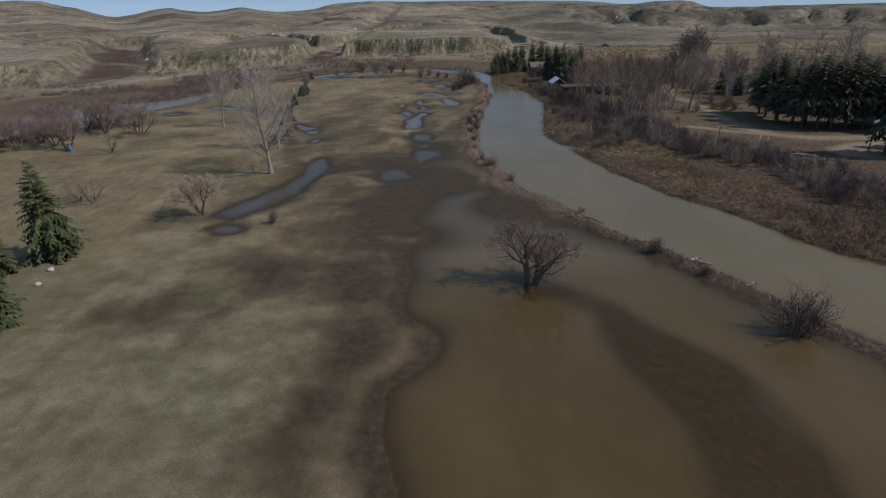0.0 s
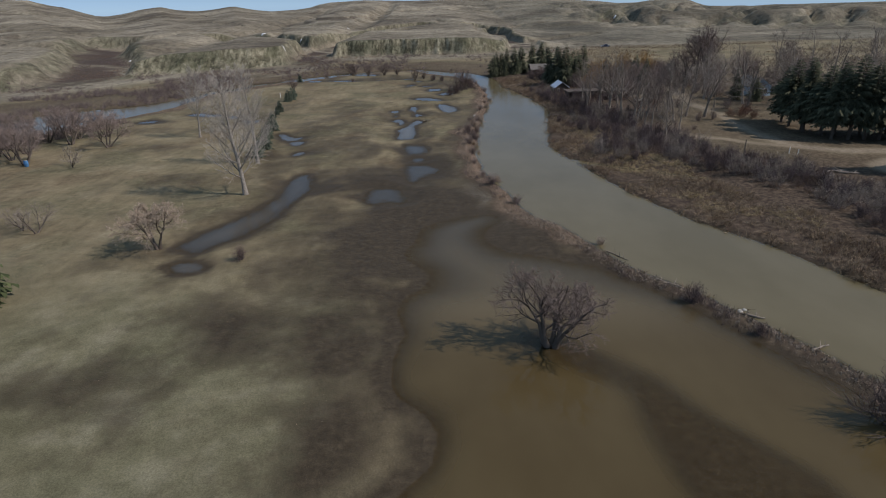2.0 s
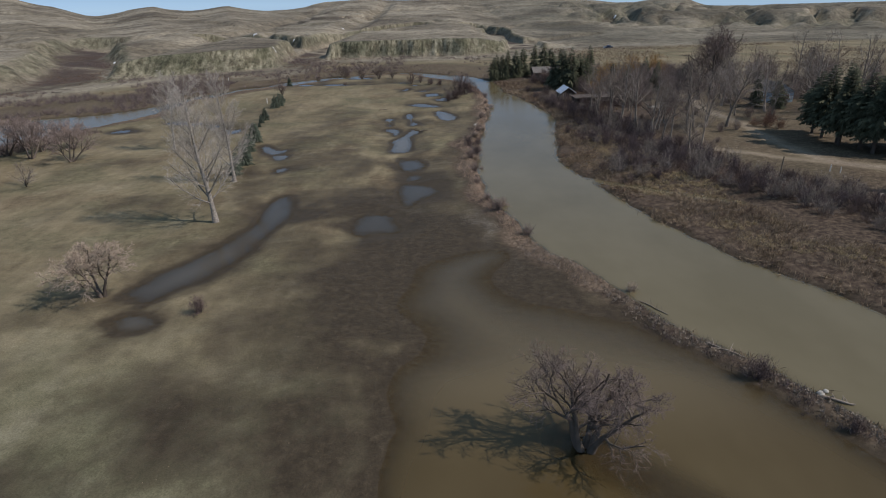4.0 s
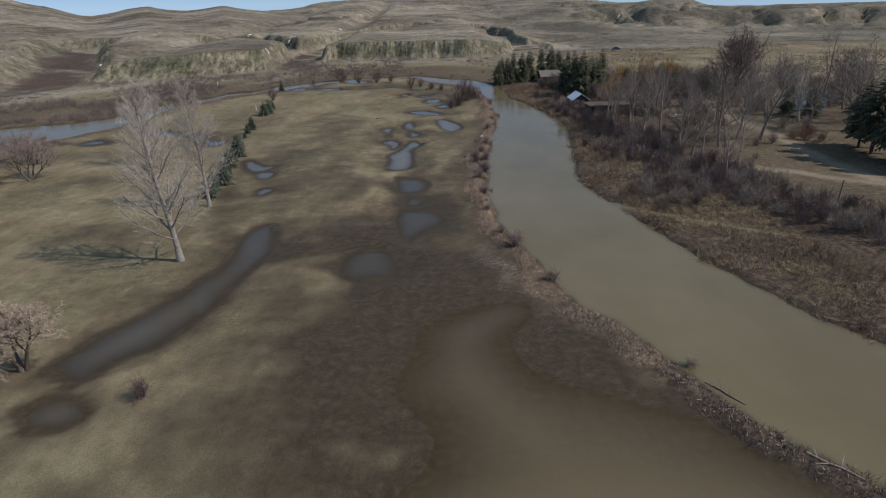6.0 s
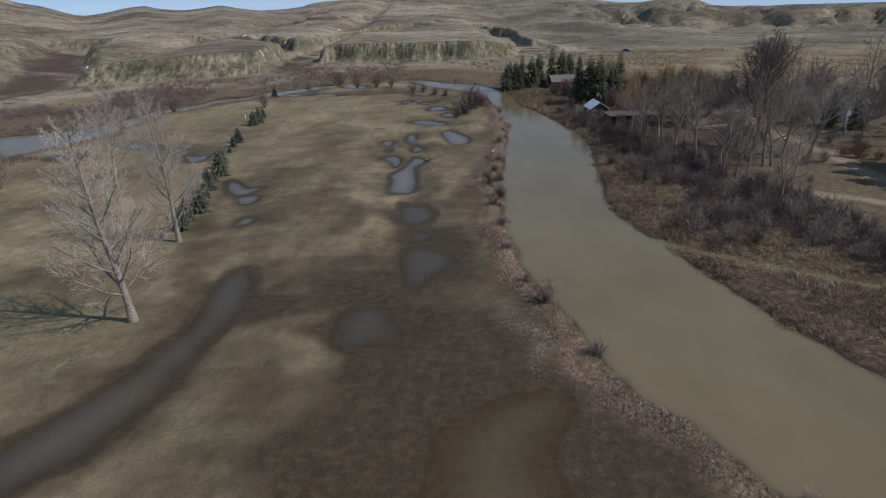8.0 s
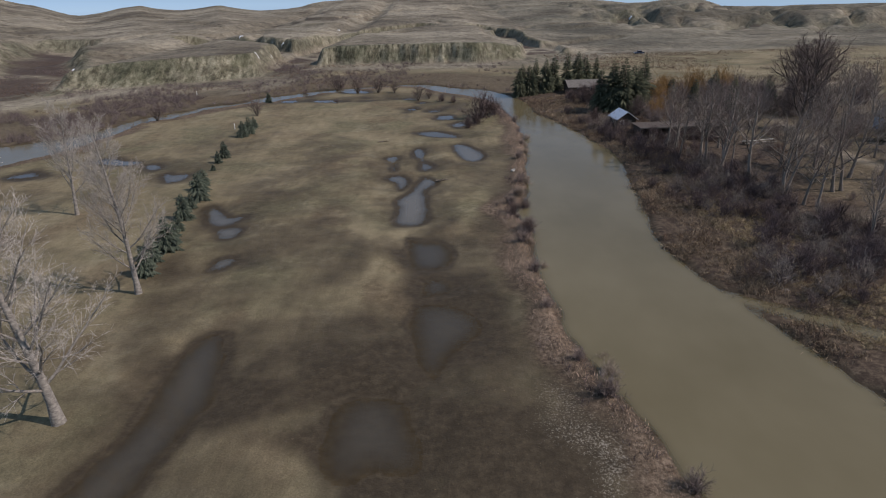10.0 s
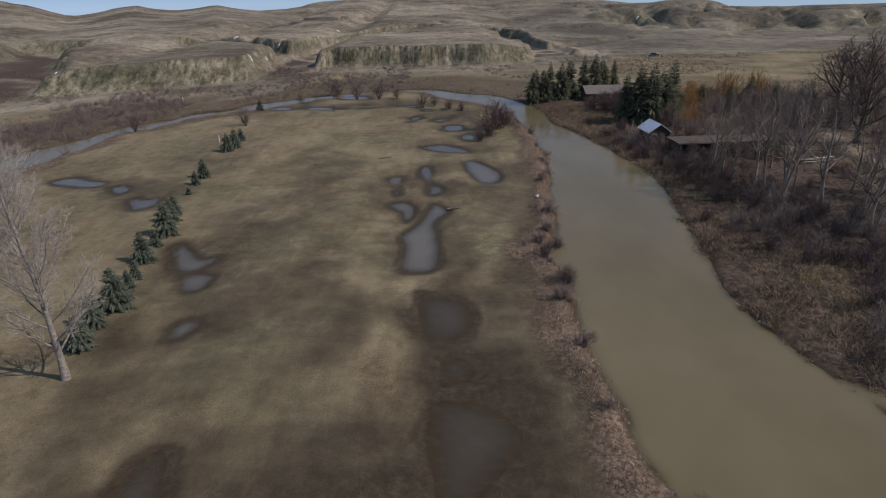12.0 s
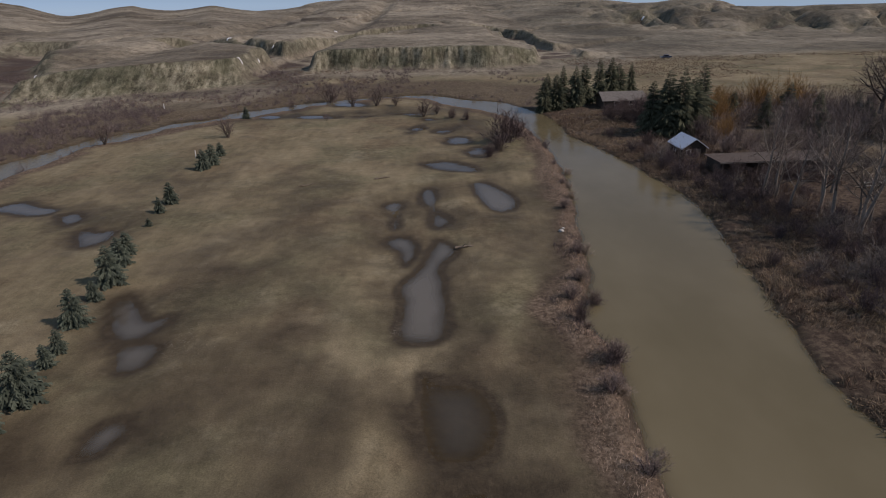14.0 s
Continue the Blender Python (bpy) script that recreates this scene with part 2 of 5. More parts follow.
M_ORANGE_TWIG = twig_material("orange_willow_twigs", (0.20, 0.115, 0.045), (0.36, 0.22, 0.09))
M_RED_BRUSH = twig_material("red_brown_brush_stems", (0.085, 0.056, 0.042), (0.25, 0.175, 0.130))
M_PLUM_BRUSH = twig_material("grey_plum_brush_stems", (0.050, 0.038, 0.039), (0.135, 0.104, 0.107))
M_FAR_BRUSH = twig_material("grey_pink_far_brush", (0.082, 0.063, 0.061), (0.205, 0.165, 0.158))
M_REED = twig_material("tan_dead_reeds", (0.090, 0.063, 0.045), (0.40, 0.305, 0.208))
M_STRAW = twig_material("golden_dead_grass", (0.20, 0.150, 0.080), (0.50, 0.40, 0.245))
M_DROWNED = twig_material("drowned_brown_grass", (0.085, 0.058, 0.030), (0.25, 0.17, 0.088))
M_DRIFT = twig_material("bleached_driftwood", (0.10, 0.080, 0.064), (0.42, 0.355, 0.295))
M_NEEDLE = twig_material("dark_spruce_needles", (0.040, 0.046, 0.030), (0.115, 0.122, 0.076), 2.5)
M_LAWN_NEEDLE = twig_material("sunlit_green_spruce_needles", (0.028, 0.040, 0.018), (0.090, 0.105, 0.050), 2.5)
M_BLUE_NEEDLE = twig_material("blue_green_spruce_needles", (0.030, 0.042, 0.031), (0.098, 0.116, 0.086), 2.5)


# ---- the lie of the land: water stands at z = 0 ----
def lattice(ix, iy, s):
    h = (ix * 374761393 + iy * 668265263 + s * 974634533) & 0xFFFFFFFF
    h = ((h ^ (h >> 13)) * 1274126177) & 0xFFFFFFFF
    return ((h ^ (h >> 16)) & 0xFFFF) / 65535.0


def vnoise(x, y, s=0):
    """Smooth value noise, 0 to 1, on arrays."""
    ix, iy = np.floor(x).astype(np.int64), np.floor(y).astype(np.int64)
    fx, fy = x - ix, y - iy
    fx, fy = fx * fx * (3 - 2 * fx), fy * fy * (3 - 2 * fy)
    a, b = lattice(ix, iy, s), lattice(ix + 1, iy, s)
    c, d = lattice(ix, iy + 1, s), lattice(ix + 1, iy + 1, s)
    return (a * (1 - fx) + b * fx) * (1 - fy) + (c * (1 - fx) + d * fx) * fy


def fbm(x, y, size, s=0, octaves=4):
    """Layered noise about -1 to 1; size: the largest feature in metres."""
    total, amp, f = 0.0, 0.5, 1.0 / size
    for k in range(octaves):
        total = total + amp * (2 * vnoise(x * f + 17.3 * k, y * f - 9.1 * k, s + k) - 1)
        amp, f = amp * 0.5, f * 2.0
    return total


def smooth(a, b, v):
    u = np.clip((v - a) / (b - a), 0, 1)
    return u * u * (3 - 2 * u)


def curve_through(pts, closed=False, steps=4):
    """A Catmull-Rom curve through the points."""
    p = [np.array(q, float) for q in pts]
    n = len(p)
    out = []
    for i in range(n if closed else n - 1):
        if closed:
            a, b, c, d = p[i - 1], p[i], p[(i + 1) % n], p[(i + 2) % n]
        else:
            a, b, c, d = p[max(i - 1, 0)], p[i], p[i + 1], p[min(i + 2, n - 1)]
        for k in range(steps):
            t = k / steps
            out.append(0.5 * (2 * b + (c - a) * t + (2 * a - 5 * b + 4 * c - d) * t * t + (3 * b - a - 3 * c + d) * t ** 3))
    if not closed:
        out.append(p[-1])
    return np.array(out)


def line_distance(x, y, pts):
    best = np.full(x.shape, 1e9)
    for (ax, ay), (bx, by) in zip(pts[:-1], pts[1:]):
        dx, dy = bx - ax, by - ay
        t = np.clip(((x - ax) * dx + (y - ay) * dy) / (dx * dx + dy * dy + 1e-9), 0, 1)
        best = np.minimum(best, (x - ax - t * dx) ** 2 + (y - ay - t * dy) ** 2)
    return np.sqrt(best)


def inside(x, y, pts):
    hit = np.zeros(x.shape, bool)
    for (ax, ay), (bx, by) in zip(pts, np.roll(pts, -1, 0)):
        if ay != by:
            hit ^= ((ay > y) != (by > y)) & (x < (bx - ax) * (y - ay) / (by - ay) + ax)
    return hit


def outline_distance(x, y, pts, reach=25.0):
    """Distance to a closed outline, negative inside; beyond reach it is only said to be far."""
    d = np.full(x.shape, reach)
    lo, hi = pts.min(0) - reach, pts.max(0) + reach
    near = (x > lo[0]) & (x < hi[0]) & (y > lo[1]) & (y < hi[1])
    if near.any():
        xs, ys = x[near], y[near]
        e = line_distance(xs, ys, np.vstack([pts, pts[:1]]))
        d[near] = np.where(inside(xs, ys, pts), -e, np.minimum(e, reach))
    return d


# the river loop: inner bank from behind the camera round the point, and the outer bank
INNER = [(75, -30), (60, 15), (48, 35), (40, 46), (35, 56), (29, 68), (23, 77), (18, 90), (14, 98), (11, 110), (9, 120), (8.5, 132), (8.5, 142),
         (10, 150), (8.5, 156), (11, 164), (13, 175), (16, 196), (18, 212), (18.5, 230), (17, 243), (16, 256), (11, 270), (1, 281), (-8, 297), (-24, 299),
         (-42, 288), (-57, 273), (-64, 267), (-71, 260), (-77, 248), (-82, 240), (-84, 226), (-86.5, 208), (-91.5, 196), (-104, 172), (-112, 152), (-124, 125), (-142, 90)]
OUTER = [(100, -15), (80, 25), (66, 46), (53, 62), (48, 69), (43, 81), (38, 91), (33.5, 102), (30.5, 113), (28, 125), (26, 137), (26, 146), (28, 155),
         (31, 172), (33.5, 186), (32.5, 198), (30.5, 214), (28.5, 226), (26, 240), (26, 258), (22, 273), (16, 287), (6, 294), (-5, 306), (-22, 305.5),
         (-45, 295), (-61, 280), (-67, 272), (-75, 264), (-83, 254), (-89, 243), (-92.5, 229), (-101, 217), (-122, 208), (-130, 190), (-136, 165), (-148, 138), (-168, 95)]
INNER_LINE, OUTER_LINE = curve_through(INNER), curve_through(OUTER)
RIVER = np.vstack([INNER_LINE, OUTER_LINE[::-1]])
POINT = np.vstack([INNER_LINE, [(-400, -60), (-60, -200)]])
FLOOD = curve_through([(-2, 93), (-3.2, 88), (-4, 83), (-1, 76), (-4.5, 71), (-4, 63), (-4, 55), (-0.8, 50.5), (-2, 45), (-5.2, 41), (-5, 37), (-3.6, 30), (0, 14), (8, -12),
                       (56, -14), (55, 12), (45, 33), (37.5, 45), (33, 53), (29.5, 60), (27, 66), (22.5, 74.5), (17.5, 79), (11, 82), (8, 84.5), (6, 89), (9, 95.5), (5, 97)], True)
POND = curve_through([(-24.2, 124.2), (-26.4, 123.6), (-27.6, 119.5), (-27.8, 115.3), (-27.4, 109.6), (-28.6, 105), (-29.8, 101), (-31.3, 98.3), (-33.0, 95.6), (-34.4, 92.8), (-35.6, 90), (-36.2, 88), (-34.4, 86.6), (-32.2, 85.4), (-30.4, 87.8), (-28.2, 90.3), (-26.6, 92.8), (-25.0, 96.6), (-24.4, 102), (-23.4, 105.5), (-22.5, 109), (-21.7, 112.5), (-22.1, 116), (-23.1, 121)], True)
CHAIN = [  # outlines of the shallow pools along the fairway, far end first
    curve_through([(-7.7, 196.2), (-6.7, 200), (-5.3, 197), (-4.9, 188), (-3.4, 184), (-5.6, 181.5), (-6.0, 189)], True),
    curve_through([(-12.8, 191.5), (-10.9, 192.4), (-10.8, 186), (-11.0, 182), (-11.7, 187.5)], True),
    curve_through([(-11.4, 176.4), (-10.1, 178), (-8.0, 175.8), (-8.4, 171.5), (-9.2, 169), (-9.8, 173)], True),
    curve_through([(-9.5, 153.8), (-8.7, 160), (-9.2, 163), (-6.9, 170), (-5.2, 177), (-2.8, 173), (-4.8, 169), (-5.2, 163.5), (-5.0, 154), (-7.2, 152.3)], True),
]
FAINT = [
    curve_through([(-7.4, 146.9), (-5.1, 146), (-2.2, 144.7), (-1.4, 140.6), (-2.6, 137.3), (-6.7, 137.7)], True),
    curve_through([(-5.3, 132.1), (-4.5, 134.1), (-2.4, 133.9), (-2.2, 130.8), (-5.2, 129.9)], True),
    curve_through([(-6.0, 128.2), (-1.0, 127.5), (0.9, 123.2), (-2.9, 117.8), (-4.3, 115.3), (-6.4, 122.9)], True),
    curve_through([(-12.5, 106.0), (-12.2, 110.1), (-10.2, 112.7), (-7.2, 112.4), (-5.6, 109.6), (-5.1, 105.4), (-6.3, 104.4), (-8.4, 104.8), (-10.2, 103.5)], True),
]
LAWN_POOLS = [
    curve_through([(-39.3, 161.0), (-38.8, 163), (-36.3, 160.6), (-34.3, 157.8), (-32.4, 158.9), (-33.1, 155.6), (-35.4, 154.6), (-37.9, 157.5)], True),
    curve_through([(-34.8, 152.8), (-31.6, 153.0), (-31.1, 150.2), (-32.4, 149.0), (-33.6, 149.8)], True),
    curve_through([(-31.3, 139.9), (-31.0, 141.9), (-29.3, 142.6), (-28.6, 140.8), (-30.5, 138.5)], True),
    curve_through([(-75.5, 195.7), (-73.1, 198.6), (-68.0, 196.6), (-64.0, 194.7), (-65.6, 192.0), (-69.6, 193.0)], True),
    curve_through([(-62.4, 191.2), (-59.9, 193), (-57.8, 189.2), (-58.6, 186.6)], True),
    curve_through([(-55.2, 184.4), (-52.5, 183.6), (-50.6, 184.3), (-49.9, 181.2), (-51.0, 178.9), (-52.7, 179.2)], True),
    curve_through([(1.2, 201.7), (3.8, 201), (5.6, 197), (7.0, 191.6), (4.7, 187.5), (2.2, 191)], True),
]
POOLS = CHAIN + FAINT + LAWN_POOLS
PUDDLES = [  # x, y, half width, half length, turn in degrees
    (-2.6, 213.5, 3.8, 1.8, -30), (0.7, 235.5, 2.0, 4.0, -20), (3.4, 224.5, 2.4, 3.0, -25), (-31.7, 81, 1.7, 1.4, 0), (-50.5, 272, 2.6, 2.2, -40), (-38.5, 271, 4.8, 1.6, -15), (-31, 291, 5.0, 2.8, -20),
    (-12, 271, 4.2, 1.6, -20), (-6, 262, 2.6, 2.0, 0), (-9, 250, 1.6, 3.2, -20), (-3.5, 246, 2.5, 2.2, -50), (-24, 269, 2.0, 1.0, 0), (-47, 283, 2.4, 1.2, -35), (-83, 186, 3.4, 2.4, -10)]
GRIT = [(5.5, 104, 2.6, 8, 0.9), (10.5, 93, 2.6, 8, 0.6), (-10.6, 156.7, 1.2, 4, 0.8), (1.6, 167.4, 1.5, 4, 0.8), (-29.7, 157, 3.0, 6, 0.6), (3.2, 184, 1.6, 4, 0.6), (5.8, 110, 2.2, 5, 0.8)]  # washed-out gravel
RIDGE = curve_through([(9.5, 61.5), (14.5, 56.5), (17, 53.5), (18.5, 48.5), (20.6, 43), (22, 38.5), (22.5, 34.5), (21, 27), (19, 16)])
BACKWATER = curve_through([(27, 128), (33, 123), (40, 117.5), (47, 112.5)])
DRY = [(0.8, 160, 3.0, 8), (-2.6, 206, 3.8, 5), (0.2, 189, 2.8, 5), (-13.5, 100, 2.6, 2.8), (-10, 132, 4, 9), (-9, 188, 1.2, 4)]  # raised, dry patches
DAMP = [  # soaked, matted hollows: x, y, half width, half length, strength
    (-4, 97, 13, 14, 1.4), (-6, 113, 12, 9, 1.1), (-2, 130, 6, 15, 1.0), (-4, 141, 8, 9, 1.0), (-2, 151, 5, 6, 0.7), (-15, 110, 10, 6, 0.9), (-20, 122, 6, 6, 0.7), (-6, 86, 13, 11, 1.5), (4, 104, 6, 12, 0.75), (-8, 98, 10, 9, 0.9), (9, 88, 7, 11, 1.4), (-20, 66, 9, 7, 0.75), (-14, 80, 9, 9, 0.85), (-8, 118, 11, 12, 0.75), (-3, 132, 6, 14, 0.75), (-3, 98, 12, 15, 1.3), (-9, 113, 8, 12, 0.9), (-1, 119, 6, 13, 0.85), (3, 104, 8, 12, 0.9), (-22, 116, 4, 9, 0.6), (-30, 128, 5, 9, 0.5), (7, 140, 4, 16, 0.55), (-27, 188, 9, 26, 0.42), (-24, 150, 8, 14, 0.5), (-32, 170, 6, 16, 0.5), (4, 176, 8, 30, 0.5), (-8, 163, 6, 16, 0.5), (-52, 205, 10, 20, 0.35), (-66, 150, 14, 8, 0.3), (-48, 118, 12, 5, 0.35), (-31, 55, 10, 4, 0.6), (-13, 76, 6, 8, 0.7), (-8.5, 46, 4.5, 13, 0.85), (-9.5, 63, 6, 10, 0.9), (-9, 36, 3.5, 8, 0.7),
    (-18, 96, 6, 7, 0.5), (-4, 137, 7, 13, 0.7), (-31, 112, 3, 18, 0.6), (-33, 142, 5, 7, 0.7), (-35, 158, 6, 8, 0.6), (3, 120, 4, 20, 0.35), (-12, 120, 8, 9, 0.45),
    (4, 152, 5, 14, 0.5), (-1, 165, 5, 10, 0.35), (7, 180, 5, 25, 0.45), (-10, 186, 5, 10, 0.5), (0, 214, 10, 12, 0.5), (-20, 274, 40, 8, 0.6), (0, 246, 10, 16, 0.6), (-42, 84, 7, 3, 0.3),
    (-24, 130, 4, 10, 0.3), (-13, 138, 7, 12, 0.6), (-20, 146, 6, 10, 0.55), (-9, 128, 7, 9, 0.7), (-58, 190, 14, 6, 0.5), (-70, 170, 20, 5, 0.3), (-64, 268, 14, 10, 0.5), (-26, 195, 8, 20, 0.25)]
# foot of the clay bluffs, and their height along x
FOOT = [(-2500, -300), (-900, 60), (-300, 215), (-188, 248), (-168, 258), (-158, 272), (-150, 286), (-140, 297), (-131, 308), (-104, 320), (-82, 332), (-72, 342), (-62, 366), (-52, 381), (-20, 382), (0, 378), (21, 375),
        (42, 384), (62, 394), (90, 420), (200, 440), (320, 428), (500, 400), (900, 330), (2500, 0)]
BLUFF = [(-900, 8), (-185, 9), (-166, 7), (-158, 4.5), (-148, 5.5), (-135, 8.3), (-105, 9.4), (-82, 9.2), (-70, 7.0), (-62, 7.0), (-52, 8.6), (15, 9.0), (30, 8.4), (42, 6.0), (62, 5.0), (82, 1.5), (100, 0.4), (2500, 0.4)]
# the skyline, by bearing in degrees from the point's axis: height of the crest about a kilometre off
CREST = [(-60, 44), (-34.4, 48.9), (-33, 47.6), (-32.3, 41.5), (-30.9, 37.8), (-29.8, 31.1), (-28.9, 25.1), (-28.1, 22.3), (-27.3, 24.2), (-26.4, 26), (-25.3, 31), (-24.4, 32.9), (-23.6, 34.1), (-22.7, 29.6), (-20.9, 26.2), (-19.5, 27.9), (-18.2, 31.4), (-17.7, 32), (-16.7, 28.1), (-15.7, 25), (-14.5, 22.7), (-12.3, 24.1), (-11, 26.9), (-10.3, 30.8), (-9.2, 33.8), (-6.1, 35.8), (-2, 32.9), (2.2, 32.7), (7.4, 30.1), (12.5, 27.6), (15, 24.7), (17, 20.3), (18.6, 20.4), (19.8, 23.2), (22.1, 23.7), (23.1, 21.6), (23.8, 16.4), (24.7, 12), (26.2, 11.3), (28.4, 11.3), (30, 12.3), (32, 13), (33.9, 13), (37.1, 14), (45, 13), (60, 12)]
RAVINES = [([(-158, 268), (-164, 310), (-185, 360), (-215, 410), (-235, 470)], 8.0, 24), ([(-66, 350), (-72, 395), (-72, 440), (-62, 490), (-48, 545), (-10, 590)], 9.0, 17),
           ([(-70, 405), (-95, 440), (-130, 480), (-165, 505)], 7.5, 15), ([(54, 386), (62, 430), (50, 490), (58, 550), (40, 600)], 6.5, 14), ([(185, 640), (190, 690), (205, 740)], 5.0, 14),
           ([(62, 440), (95, 480), (130, 520)], 4.0, 12), ([(225, 560), (260, 600), (300, 640)], 4.5, 14)]
# yard drive and parking ground of the farmstead: polylines with half widths
DRIVES = [([(84, 240), (80, 215), (77, 198), (74.4, 189), (74.4, 173), (74.8, 167), (73, 157), (72, 141), (73.5, 132), (77, 128), (83, 125.5), (95, 124), (120, 121)], 1.7), ([(55, 148), (58, 142.5), (63, 139), (66.5, 135), (72.5, 131)], 1.0), ([(81, 114), (90, 117), (120, 115)], 3.2), ([(80, 112), (95, 100), (120, 88)], 3.0), ([(92, 252), (101, 259), (114, 267), (140, 276)], 1.4)]


def terrain(x, y):
    """Height, soil attributes and which water lies at each place, on arrays."""
    x, y = np.asarray(x, float), np.asarray(y, float)
    wob = fbm(x, y, 9, 5)
    base = 0.40 + 0.16 * fbm(x, y, 40, 1) + 0.07 * fbm(x, y, 7, 2)
    near = (np.abs(x) < 480) & (y > -260) & (y < 420)
    d_river = np.full(x.shape, 60.0)
    d_river[near] = outline_distance(x[near], y[near], RIVER, 60.0)
    on_point = np.zeros(x.shape, bool)
    on_point[near] = inside(x[near], y[near], POINT)
    d_river = d_river + 0.8 * wob + 0.6 * fbm(x, y, 3, 8)
    silted = smooth(-52, -60, x) * smooth(226, 238, y)  # the old channel is choked with reeds here
    d_river = d_river + silted * (3.4 * fbm(x, 1.4 * y, 11, 18) - 0.5)
    # outer land: a bank, then a low terrace
    terrace = 0.35 + 1.2 * smooth(2, 20, d_river) + 0.35 * fbm(x, y, 25, 12)
    z = np.where(on_point, base, terrace)
    z = np.where(on_point, z + 0.28 * np.exp(-((d_river - 1.3) / 1.3) ** 2), z)
    water = np.zeros(x.shape, int)
    ragged = wob + 0.8 * fbm(x, y, 4, 6)
    torn = ragged + 0.9 * fbm(0.6 * x, y, 2.6, 16) + 0.8 * fbm(0.5 * x, y, 6, 17)

    def sink(z, d, out_slope, in_slope, deepest, kind):
        prof = np.where(d > 0, d * out_slope, np.maximum(d * in_slope, -deepest))
        water[(d < 1.5) & (prof < z)] = kind
        return np.minimum(z, prof)

    d = outline_distance(x, y, FLOOD) + 0.9 * ragged
    z = sink(z, d, 0.035, 0.011 + 0.067 * smooth(74, 56, y), 0.10 + 0.65 * smooth(80, 58, y), 2)
    lift = line_distance(x, y, RIDGE)
    ridge_z = -0.015 - 0.035 * np.maximum(lift - 0.6 - 2.4 * smooth(54, 42, y), 0) ** 2 + 0.06 * wob - 0.03 * smooth(52, 66, y)
    z = np.where(d < 0, np.maximum(z, np.minimum(ridge_z, -0.012)), z)
    z = np.where((x > 15) & on_point & (y < 90) & (d_river < 3.6), np.maximum(z, 0.34 * np.exp(-((d_river - 1.2) / 1.1) ** 2) - 0.06 + 0.12 * fbm(x, y, 2.2, 9)), z)
    d_pool = outline_distance(x, y, POND)
    z = sink(z, d_pool + 0.2 + 0.5 * torn, 0.12, 0.035, 0.16, 3)
    for k, pts in enumerate(POOLS):
        e = outline_distance(x, y, pts, 12.0)
        d_pool = np.minimum(d_pool, e)
        z = sink(z, e + 0.5 * torn, 0.10, 0.09 if k < 4 or k > 7 else 0.022, 0.14 if k < 4 or k > 7 else 0.06, 10 + k)
    for k, (cx, cy, rx, ry, turn) in enumerate(PUDDLES):
        c, s = math.cos(radians(turn)), math.sin(radians(turn))
        u, v = ((x - cx) * c + (y - cy) * s) / rx, (-(x - cx) * s + (y - cy) * c) / ry
        e = (np.sqrt(u * u + v * v) - 1) * min(rx, ry)
        d_pool = np.minimum(d_pool, e)
        z = sink(z, e - 0.1 + 1.3 * torn, 0.10, 0.035, 0.09, 40 + k)
    z = sink(z, line_distance(x, y, BACKWATER) - 1.5 + 1.2 * wob, 0.2, 0.2, 0.3, 1)
    z = sink(z, d_river, 0.45, 0.42, 2.0, 1)
    # bluffs, plateau and the hills behind
    fx, fy = np.array(FOOT).T
    gap = y - np.interp(x, fx, fy)
    slope = (np.interp(x + 6, fx, fy) - np.interp(x - 6, fx, fy)) / 12
    s = gap / np.sqrt(1 + slope * slope) + 2.6 * fbm(x, y, 14, 21) + 1.0 * fbm(x, y, 5, 22)
    bx, bh = np.array(BLUFF).T
    high = np.interp(x, bx, bh)
    wide = 7.0 + 6.0 * smooth(-55, -85, x)
    s = s - (4.5 * np.abs(fbm(x, y, 21, 23, 3)) + 4.0 * np.abs(fbm(x, y, 7, 24, 3)) * smooth(-0.5, 0.1, fbm(x, y, 40, 25))) * (1 - smooth(wide, wide + 4, s)) * smooth(-1, 2, s)
    face = np.clip(s / wide, 0, 1) ** 1.35
    r = np.hypot(x + 1, y - 50)
    az = np.degrees(np.arctan2(x + 1, y - 50))
    ca, ch = np.array(CREST).T
    crest = np.interp(az, ca, ch)
    u = np.clip(s / (np.maximum(s, 1e-6) + np.maximum(1050 - r, 1)), 0, 1)
    hills = (crest - high - 1.0) * np.clip(u, 0, 1) ** (1.7 - 0.5 * smooth(50, 140, x))
    roll = smooth(30, 160, s) * (1 - smooth(820, 1020, r))
    rough = 2.0 * fbm(x, y, 190, 31, 5) + 0.8 * fbm(x, y, 45, 33, 4) - 3.2 * np.maximum(0.05 - np.abs(fbm(x, y, 140, 35, 4)), 0) / 0.05
    ridged = np.abs(fbm(13 * az + 0.10 * r, 0.30 * r, 30, 41, 4))
    bad = smooth(110, 240, x) * smooth(560, 640, r) * (1 - smooth(930, 1040, r))
    rise = face * high + np.where(s > 0, hills + roll * rough * (1 + 0.6 * smooth(40, 150, x)), 0) + bad * (8.0 * smooth(0, 85, r - 640 - 190 * (0.22 - np.minimum(ridged, 0.3))) * (1 - 0.5 * smooth(780, 1000, r)) - 25 * (0.25 - np.minimum(ridged, 0.25)))
    tread = rise / 3.4 + 0.5 * fbm(x, y, 60, 45)
    frac = tread - np.floor(tread)
    scarp = roll * smooth(0.0, 0.25, fbm(x, y, 110, 46)) * (r < 900)
    rise = rise + scarp * 3.4 * 0.75 * (smooth(0.36, 0.64, frac) - frac)
    # band along each scarp: coloured as clay and as painted shade
    edge = scarp * np.exp(-((frac - 0.5) / 0.13) ** 2)
    cut, wall = np.zeros(x.shape), np.zeros(x.shape)
    far = (s > -30) & (r < 900)
